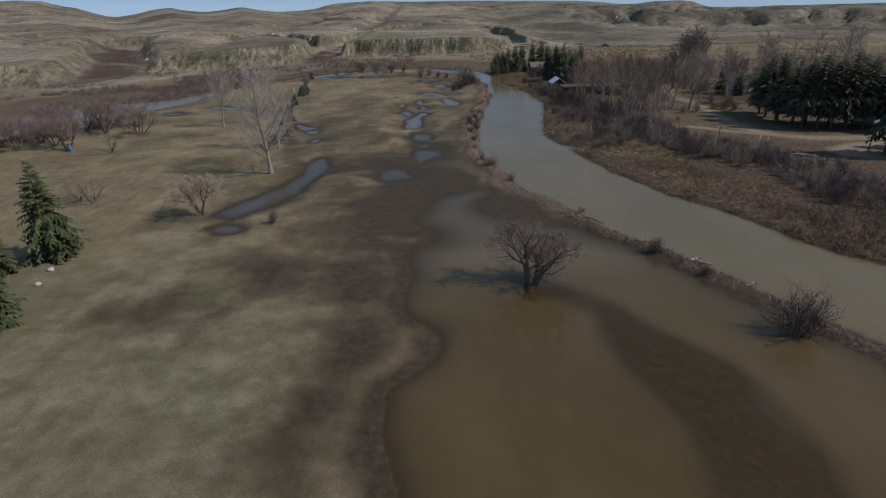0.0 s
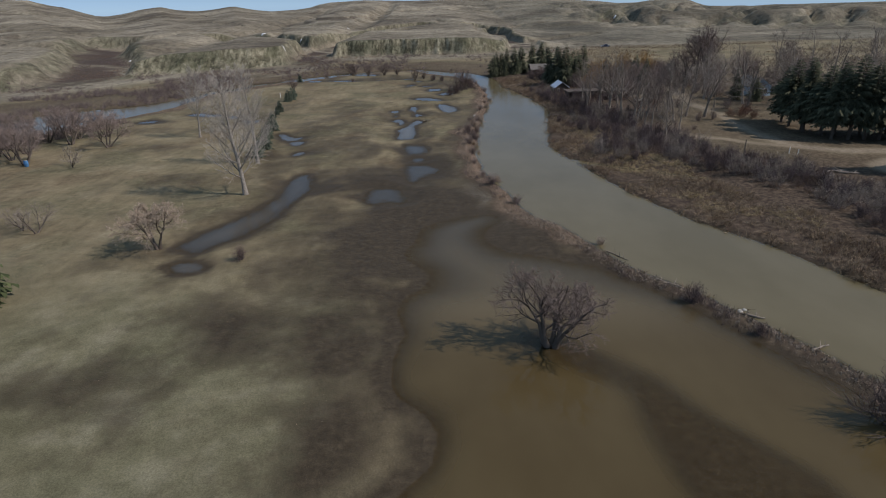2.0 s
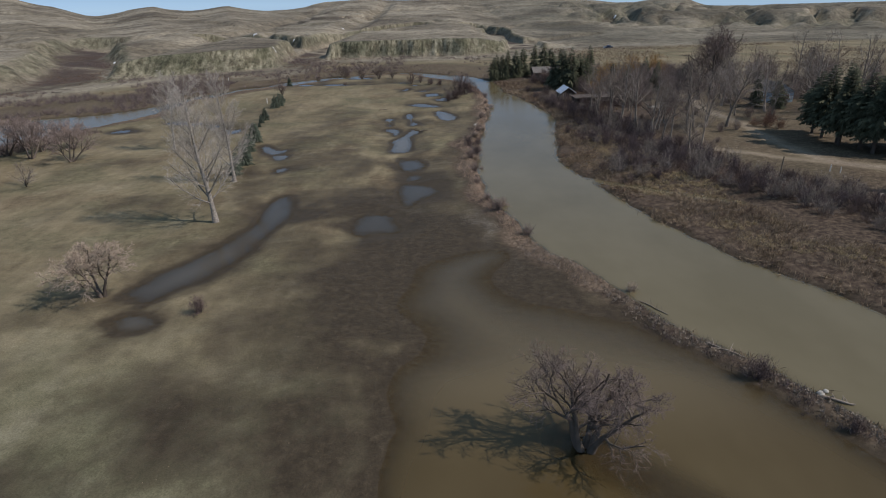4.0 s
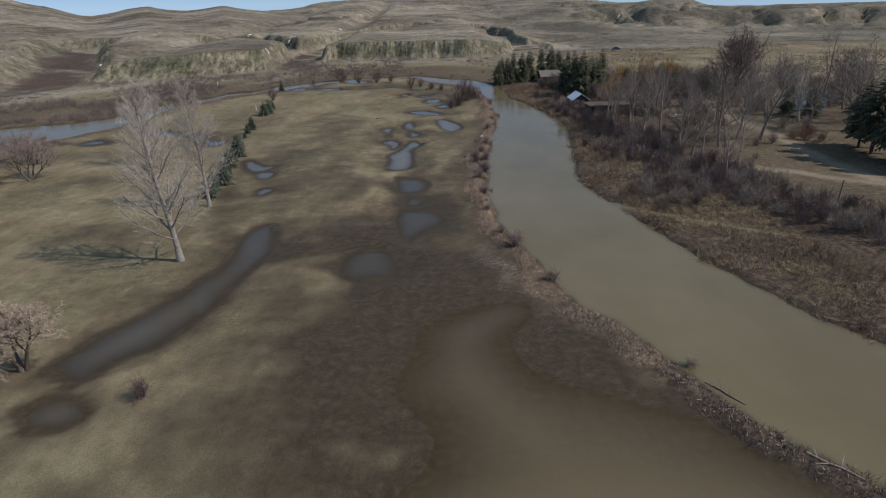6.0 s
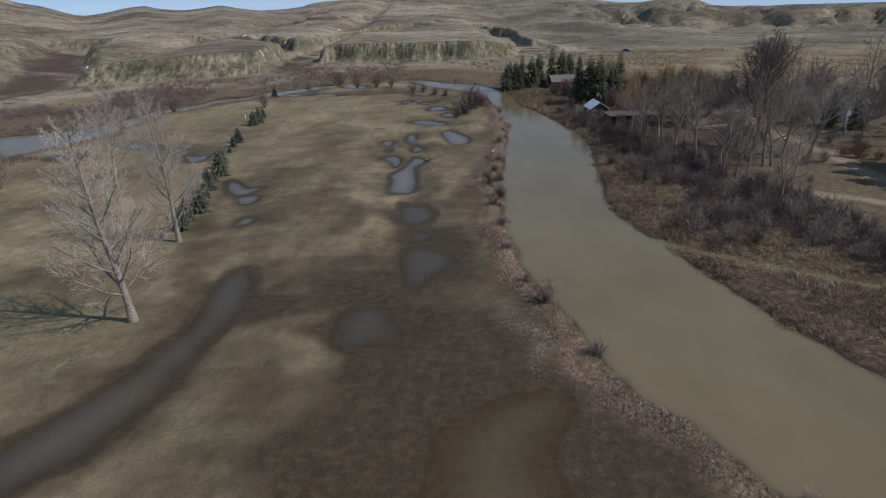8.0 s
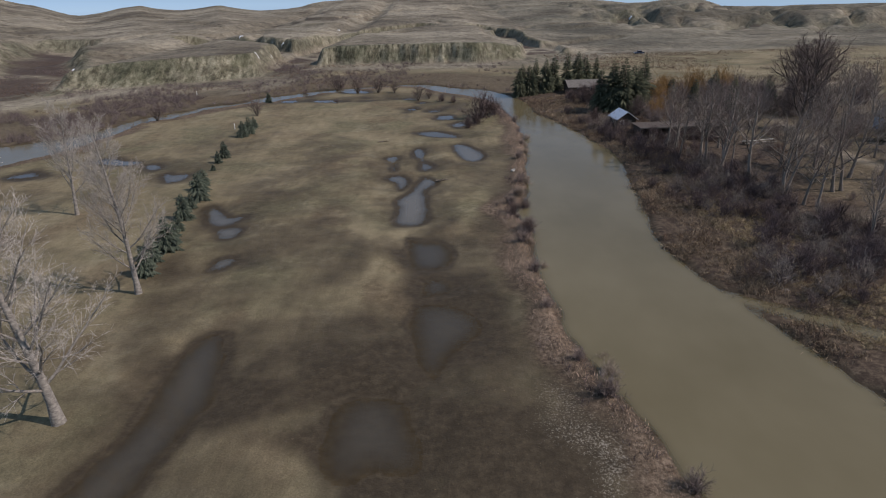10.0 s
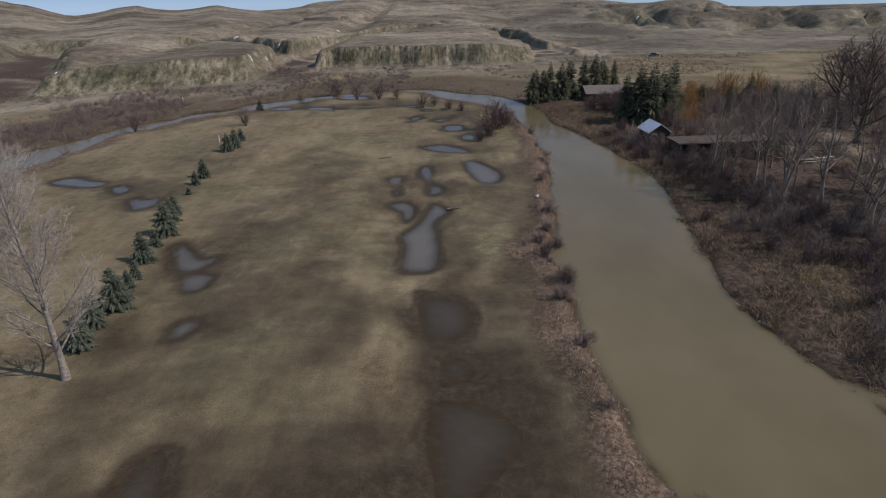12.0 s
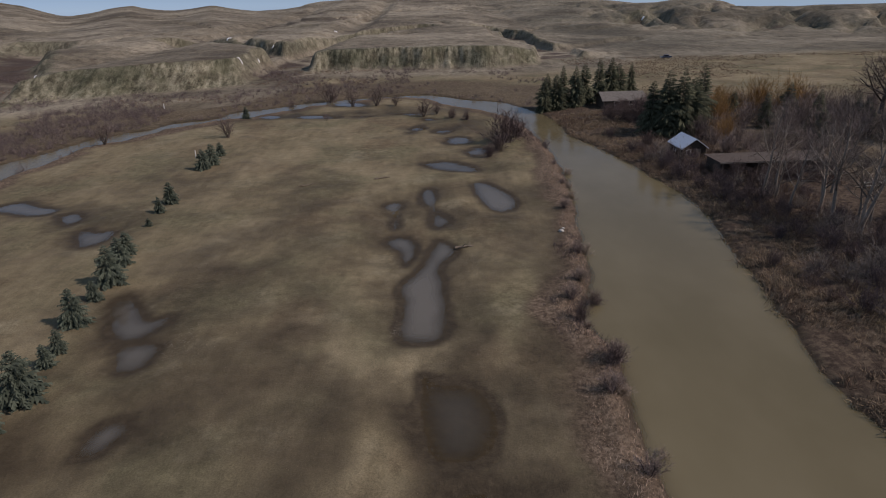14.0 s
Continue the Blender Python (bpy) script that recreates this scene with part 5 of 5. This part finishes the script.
def boxes(name, list_of, mat, parent, label="", bevel=0.0):
    """One mesh of boxes given as (x0, y0, z0, x1, y1, z1)."""
    bm = bmesh.new()
    for x0, y0, z0, x1, y1, z1 in list_of:
        r = bmesh.ops.create_cube(bm, size=1)["verts"]
        bmesh.ops.scale(bm, vec=(x1 - x0, y1 - y0, z1 - z0), verts=r)
        bmesh.ops.translate(bm, vec=((x0 + x1) / 2, (y0 + y1) / 2, (z0 + z1) / 2), verts=r)
    if bevel:
        bmesh.ops.bevel(bm, geom=list(bm.edges), offset=bevel, segments=2, affect="EDGES")
    me = bpy.data.meshes.new(name)
    bm.to_mesh(me)
    bm.free()
    me.materials.append(mat)
    ob = new(name, me)
    ob.parent = parent
    return tagged(ob, label) if label else ob


def gable(name, w, l, low, high, over, thick, mat, parent, label=""):
    """A gabled roof of two thick slopes, ridge along y."""
    v, f = [], []
    hw, hl = w / 2 + over, l / 2 + over
    drop = (high - low) / (w / 2) * over
    for s in (-1, 1):
        n = len(v)
        for yy in (-hl, hl):
            v += [(s * hw, yy, low - drop), (0, yy, high), (0, yy, high + thick), (s * hw, yy, low - drop + thick)]
        f += [tuple(n + k for k in q) for q in ((0, 1, 2, 3), (7, 6, 5, 4), (0, 4, 5, 1), (3, 2, 6, 7), (0, 3, 7, 4), (1, 5, 6, 2))]
    return link_mesh(name, v, f, mat, parent, label)


def gable_walls(name, w, l, low, high, mat, parent):
    """Four thick walls with gable ends, as one shell."""
    v, f = [], []
    for k in (1.0, 0.94):
        for yy in (-l / 2 * k, l / 2 * k):
            v += [(-w / 2 * k, yy, -0.4), (w / 2 * k, yy, -0.4), (w / 2 * k, yy, low), (0, yy, high - (1 - k)), (-w / 2 * k, yy, low)]
    f = [(0, 1, 2, 3, 4), (9, 8, 7, 6, 5), (1, 6, 7, 2), (0, 4, 9, 5), (14, 13, 12, 11, 10), (15, 16, 17, 18, 19), (12, 17, 16, 11), (15, 19, 14, 10)]
    return link_mesh(name, v, f, mat, parent)


def window(x, y, z, w, h, facing, parent):
    """A framed pane on a wall: facing 'y' is the wall towards -y, 'x' the one towards -x."""
    if facing == "y":
        fr = boxes("window", [(x - w / 2 - 0.08, y - 0.07, z - 0.08, x + w / 2 + 0.08, y, z), (x - w / 2 - 0.08, y - 0.07, z + h, x + w / 2 + 0.08, y, z + h + 0.08),
                              (x - w / 2 - 0.08, y - 0.07, z, x - w / 2, y, z + h), (x + w / 2, y - 0.07, z, x + w / 2 + 0.08, y, z + h)], M_WHITE_PAINT, parent, "white painted window frame")
        boxes("pane", [(x - w / 2, y - 0.04, z, x + w / 2, y - 0.01, z + h)], M_GLASS, fr)
    else:
        fr = boxes("window", [(x - 0.07, y - w / 2 - 0.08, z - 0.08, x, y + w / 2 + 0.08, z), (x - 0.07, y - w / 2 - 0.08, z + h, x, y + w / 2 + 0.08, z + h + 0.08),
                              (x - 0.07, y - w / 2 - 0.08, z, x, y - w / 2, z + h), (x - 0.07, y + w / 2, z, x, y + w / 2 + 0.08, z + h)], M_WHITE_PAINT, parent, "white painted window frame")
        boxes("pane", [(x - 0.04, y - w / 2, z, x - 0.01, y + w / 2, z + h)], M_GLASS, fr)


def house(name, x, y, turn, w, l, low, high, walls, roof, over, label, roof_label, glazing, door_at=None):
    top = new(name)
    top.matrix_basis = pose(x, y, gz(x, y), 0, 0, turn)
    gable_walls("wall", w, l, low, high, walls, top)
    gable("roof", w, l, low, high, over, 0.14, roof, top, roof_label)
    for g in glazing:
        window(*g, top)
    if door_at:
        dx, dy = door_at
        boxes("door", [(dx - 0.45, dy - 0.06, 0.0, dx + 0.45, dy - 0.005, 2.0)], M_POST, top, "plain wooden door")
    return tagged(top, label, "house")


cabin = house("log_cabin", 42.0, 213.2, 2, 4.3, 5.8, 2.25, 3.75, M_LOG, M_TIN, 0.35, "small dark log cabin with pale blue metal roof", "pale blue sheet-metal roof",
              [(-1.1, -2.9, 1.0, 0.7, 0.8, "y"), (-2.15, 0.4, 1.0, 0.9, 0.8, "x")], (0.7, -2.9))
for k in range(9):
    boxes("roof_rib", [(2.3 * s / 2 - 0.02, -3.2 + 0.8 * k, 0, 2.3 * s / 2 + 0.02, -3.16 + 0.8 * k, 0.02) for s in (-1,)], M_TIN, cabin).matrix_basis = Matrix.Translation((-0.05, 0, 3.09)) @ Matrix.Rotation(-math.atan2(1.5, 2.15), 4, "Y") @ Matrix.Scale(1.0, 4)
house("farm_house", 46.5, 269.5, 90, 8.0, 11.0, 2.3, 3.9, M_BOARD, M_SHINGLE, 0.6, "low grey-roofed farm house among spruces", "grey shingle roof", [(-4.0, 2.0, 1.0, 1.4, 0.9, "x"), (-4.0, -2.0, 1.0, 1.4, 0.9, "x"), (0, -5.5, 1.0, 1.6, 1.0, "y")])
house("blue_house", 99.0, 199.0, 5, 6.5, 9.0, 3.0, 5.2, M_BLUE_SIDING, M_SHINGLE, 0.4, "faded blue gabled house behind bare trees", "grey shingle roof", [(-1.5, -4.5, 1.0, 1.0, 1.2, "y"), (1.5, -4.5, 1.0, 1.0, 1.2, "y"), (-3.25, 0, 1.0, 1.2, 1.2, "x")])
house("teal_shed", 104.0, 142.0, 20, 5.0, 6.0, 2.4, 3.8, M_BLUE_SIDING, M_TIN, 0.3, "small faded teal shed behind the spruces", "pale metal roof", [(0, -3.0, 1.0, 0.9, 0.9, "y")])
# the long low building with an open front
low = new("long_shed")
low.matrix_basis = pose(50.8, 202.0, gz(50.8, 202), 0, 0, 1)
boxes("wall", [(-9.0, 2.4, -0.4, 9.0, 2.6, 2.3), (-9.0, -2.4, -0.4, -8.8, 2.4, 2.2), (8.8, -2.4, -0.4, 9.0, 2.4, 2.2), (-2.6, -2.4, -0.4, -2.4, 2.4, 2.2)], M_BOARD, low)
boxes("roof", [(-9.5, -3.1, 2.32, 9.5, 3.0, 2.46)], M_BROWN_ROOF, low, "flat brown felt roof")
boxes("fascia", [(-9.52, -3.14, 2.24, 9.52, -3.1, 2.48)], M_SHINGLE, low)
for k in range(7):
    boxes("post", [(-8.9 + 2.95 * k, -2.9, -0.4, -8.76 + 2.95 * k, -2.76, 2.32)], M_POST, low)
tagged(low, "long low open-fronted shed with brown flat roof", "shed")

# ---- loose things ----
def picnic_table(x, y, turn, length):
    """A trestle table with two benches."""
    top = new("picnic_table")
    top.matrix_basis = pose(x, y, gz(x, y), 0, 0, turn)
    h = length / 2
    for k in range(5):
        boxes("board", [(-h, -0.40 + 0.165 * k, 0.72, h, -0.255 + 0.165 * k, 0.76)], M_GREY_BOARD, top, "", 0.004)
    for sy in (-1, 1):
        boxes("bench", [(-h, sy * 0.78 - 0.14, 0.42, h, sy * 0.78 + 0.14, 0.46)], M_GREY_BOARD, top, "", 0.004)
    for sx in (-h + 0.4, h - 0.4):
        boxes("trestle", [(sx - 0.05, -0.9, 0.34, sx + 0.05, 0.9, 0.42), (sx - 0.05, -0.35, 0.64, sx + 0.05, 0.35, 0.72), (sx - 0.05, -0.42, -0.05, sx + 0.05, -0.32, 0.66), (sx - 0.05, 0.32, -0.05, sx + 0.05, 0.42, 0.66)], M_POST, top)
    return tagged(top, "long weathered grey picnic table under bare trees", "table", "picnic tables")


picnic_table(61.5, 191.2, 4, 3.0)
picnic_table(65.4, 192.0, 8, 3.4)

def boulder(name, size, seed, mat):
    rng = random.Random(seed)
    bm = bmesh.new()
    bmesh.ops.create_icosphere(bm, subdivisions=2, radius=size)
    for v in bm.verts:
        v.co *= 1 + 0.25 * noise.noise(v.co * (1.3 / size) + Vector((seed, 0, 0)))
        v.co.z *= 0.65
    me = bpy.data.meshes.new(name)
    bm.to_mesh(me)
    bm.free()
    me.materials.append(mat)
    return new(name, me)


for k, (bx, by, s) in enumerate([(-49.0, 67.0, 0.42), (-48.0, 62.8, 0.38)]):
    tagged(boulder("boulder", s, k + 3, M_STONE), "pale boulder on the lawn by the spruces", "rock", "lawn boulders").location = (bx, by, gz(bx, by) + 0.35 * s)
for k, (bx, by, s) in enumerate([(30.6, 65.6, 0.30), (31.2, 65.9, 0.22), (11.0, 177.5, 0.34), (11.4, 178.3, 0.22)]):
    tagged(boulder("foam_chunk", s, k + 13, M_STONE), "dirty white flood debris stranded on the bank", "debris", "white flood debris").location = (bx, by, max(gz(bx, by), 0) + 0.3 * s)

barrel = new("plastic_barrel")
barrel.matrix_basis = pose(-86.0, 135.6, gz(-86.0, 135.6), 0, 0, 0)
g = Geo()
g.tube([np.array([0, 0, z]) for z in (0, 0.08, 0.55, 0.6, 0.65, 1.2, 1.3)], [0.36, 0.40, 0.42, 0.45, 0.42, 0.40, 0.34], 20)
link_mesh("drum", g.v, g.f, M_BLUE_PLASTIC, barrel, "", True)
g = Geo()
g.tube([np.array([0, 0, z]) for z in (1.27, 1.30, 1.34)], [0.34, 0.33, 0.10], 20)
link_mesh("lid", g.v, g.f, M_WHITE_PAINT, barrel, "white lid")
tagged(barrel, "blue plastic barrel under a bare tree", "barrel")


def post(name, x, y, tall, thick, mat, label, cap=None):
    top = new(name)
    top.matrix_basis = pose(x, y, gz(x, y), 1.5, 1.0, 0)
    g = Geo()
    g.tube([np.array([0, 0, z]) for z in (-0.4, tall * 0.5, tall)], [thick, thick * 0.95, thick * 0.88], 8)
    link_mesh("shaft", g.v, g.f, mat, top)
    g = Geo()
    g.tube([np.array([0, 0, tall]), np.array([0, 0, tall + 0.04])], [thick * 0.88, 0.01], 8)
    link_mesh("cap", g.v, g.f, cap or mat, top)
    return tagged(top, label, "post")


post("wooden_post", 58.8, 122.6, 3.6, 0.12, M_POST, "tall weathered wooden post in the yard")
post("wooden_post", 83.5, 112.0, 4.2, 0.13, M_POST, "tall weathered wooden post by the spruces")
post("white_post", 69.0, 125.0, 1.2, 0.08, M_WHITE_PAINT, "short white post by the drive")
post("white_post", 70.3, 124.2, 1.0, 0.07, M_WHITE_PAINT, "short white post by the drive")
post("tee_marker", -54.0, 225.7, 1.5, 0.09, M_WHITE_PAINT, "white marker post beside the young spruces")
post("tee_marker", -86.0, 288.0, 1.4, 0.09, M_WHITE_PAINT, "white marker post beyond the channel")


def log(name, x, y, length, r, turn, mat, label, seed, z=None):
    rng = random.Random(seed)
    top = new(name)
    top.matrix_basis = pose(x, y, (max(gz(x, y), 0) if z is None else z) + r * 0.7, 0, 0, turn)
    g = Geo()
    pts = [np.array([length * (u - 0.5), rng.uniform(-0.1, 0.1) * length * 0.3, rng.uniform(0, 0.5) * r]) for u in (0, 0.2, 0.4, 0.6, 0.8, 1)]
    g.tube(pts, [r, r * 0.95, r * 0.85, r * 0.75, r * 0.6, r * 0.4], 8)
    link_mesh("bole", g.v, g.f, mat, top, "", True)
    g = Geo()
    for k in range(5):
        p = pts[1 + k % 4]
        q = p + np.array([rng.uniform(-0.3, 0.3) * length, rng.uniform(-0.35, 0.35) * length, rng.uniform(0.05, 0.25) * length])
        g.tube([p, (p + q) / 2 + np.array([0, 0, 0.04]), q], [r * 0.4, r * 0.25, 0.01], 5)
    link_mesh("limb", g.v, g.f, mat, top)
    return tagged(top, label, "log")


log("drift_log", -1.9, 174.0, 2.6, 0.16, 15, M_POST, "dark waterlogged log lying on the fairway", 1)
log("drift_log", -14.4, 205.7, 2.8, 0.12, 20, M_POST, "dark stick lying on the dry fairway", 2)
log("drift_log", 31.4, 64.6, 2.2, 0.13, -35, M_DRIFT, "bleached drift log caught at the levee", 3)
log("drift_log", 34.6, 58.6, 2.0, 0.11, 20, M_DRIFT, "bleached drift log in the river's edge", 4)
log("drift_log", 69.5, 111.2, 4.0, 0.22, 10, M_DRIFT, "grey log lying in the yard", 5)
log("drift_log", 70.8, 110.2, 3.2, 0.2, -25, M_DRIFT, "grey log lying in the yard", 6)
log("drift_log", 22.5, 80.6, 3.6, 0.07, -58, M_POST, "thin dark pole on the levee", 7)
log("drift_log", 26.0, 72.2, 3.5, 0.1, -50, M_DRIFT, "bleached pole on the levee", 8)
log("drift_log", -27.0, 203.0, 3.0, 0.1, 35, M_POST, "dark stick lying on the dry fairway", 9)

# pickup parked on the pasture below the hills
truck = new("pickup_truck")
truck.matrix_basis = pose(108.5, 400.0, gz(108.5, 400.0), 0, 0, 8)
body = boxes("body", [(-2.7, -0.95, 0.45, 2.7, 0.95, 1.05)], M_TRUCK, truck, "", 0.08)
boxes("cab", [(-0.9, -0.88, 1.05, 1.2, 0.88, 1.75)], M_TRUCK, truck, "", 0.12)
boxes("windscreen", [(1.2, -0.75, 1.12, 1.24, 0.75, 1.62)], M_GLASS, truck)
boxes("side_window", [(-0.75, -0.93, 1.15, 1.05, -0.885, 1.6)], M_GLASS, truck)
boxes("tailgate", [(-2.74, -0.85, 0.55, -2.7, 0.85, 1.0)], M_WHITE_PAINT, truck, "pale tailgate")
for wx in (-1.7, 1.75):
    for wy in (-0.9, 0.9):
        g = Geo()
        g.tube([np.array([0, d, 0]) for d in (-0.12, -0.1, 0.1, 0.12)], [0.30, 0.38, 0.38, 0.30], 16)
        tyre = link_mesh("wheel", g.v, g.f, M_RUBBER, truck)
        tyre.location = (wx, wy, 0.38)
        g = Geo()
        g.tube([np.array([0, d, 0]) for d in (-0.13, 0.13)], [0.2, 0.2], 12)
        link_mesh("rim", g.v, g.f, M_TIN, tyre)
tagged(truck, "dark blue pickup truck parked on the pasture", "truck")


# snow patches left in the gullies: lumpy sheets that follow the slope
def snow_patch(cx, cy, rx, ry, turn):
    n = 14
    c, s = math.cos(radians(turn)), math.sin(radians(turn))
    u = np.linspace(-1, 1, n)
    U, V = (a.ravel() for a in np.meshgrid(u, u))
    px, py = cx + U * rx * c - V * ry * s, cy + U * rx * s + V * ry * c
    edge = 1 - np.sqrt(U * U + V * V) + 0.35 * fbm(px, py, 3.0, 91)
    pz = terrain(px, py)[0] + np.clip(edge, -0.6, 0.5) * 0.7
    i = (np.arange(n - 1)[:, None] * n + np.arange(n - 1)[None, :]).ravel()
    return tagged(sheet("snow_patch", np.stack([px, py, pz], 1), np.stack([i, i + 1, i + n + 1, i + n], 1), M_SNOW), "last white snow patch lying in a gully", "snow", "snow patches")


for row in [(-129.7, 497, 2.6, 1.6, 10), (-82, 357, 1.7, 1.3, -10), (-86, 397.5, 1.1, 0.9, 0), (-92, 452, 1.3, 0.9, 0), (-73.7, 568.5, 1.8, 1.4, 0), (213, 742, 2.6, 1.6, 10), (-174, 371, 2.4, 0.8, 10)]:
    snow_patch(row[0], row[1], 0.6 * row[2], 0.6 * row[3], row[4])
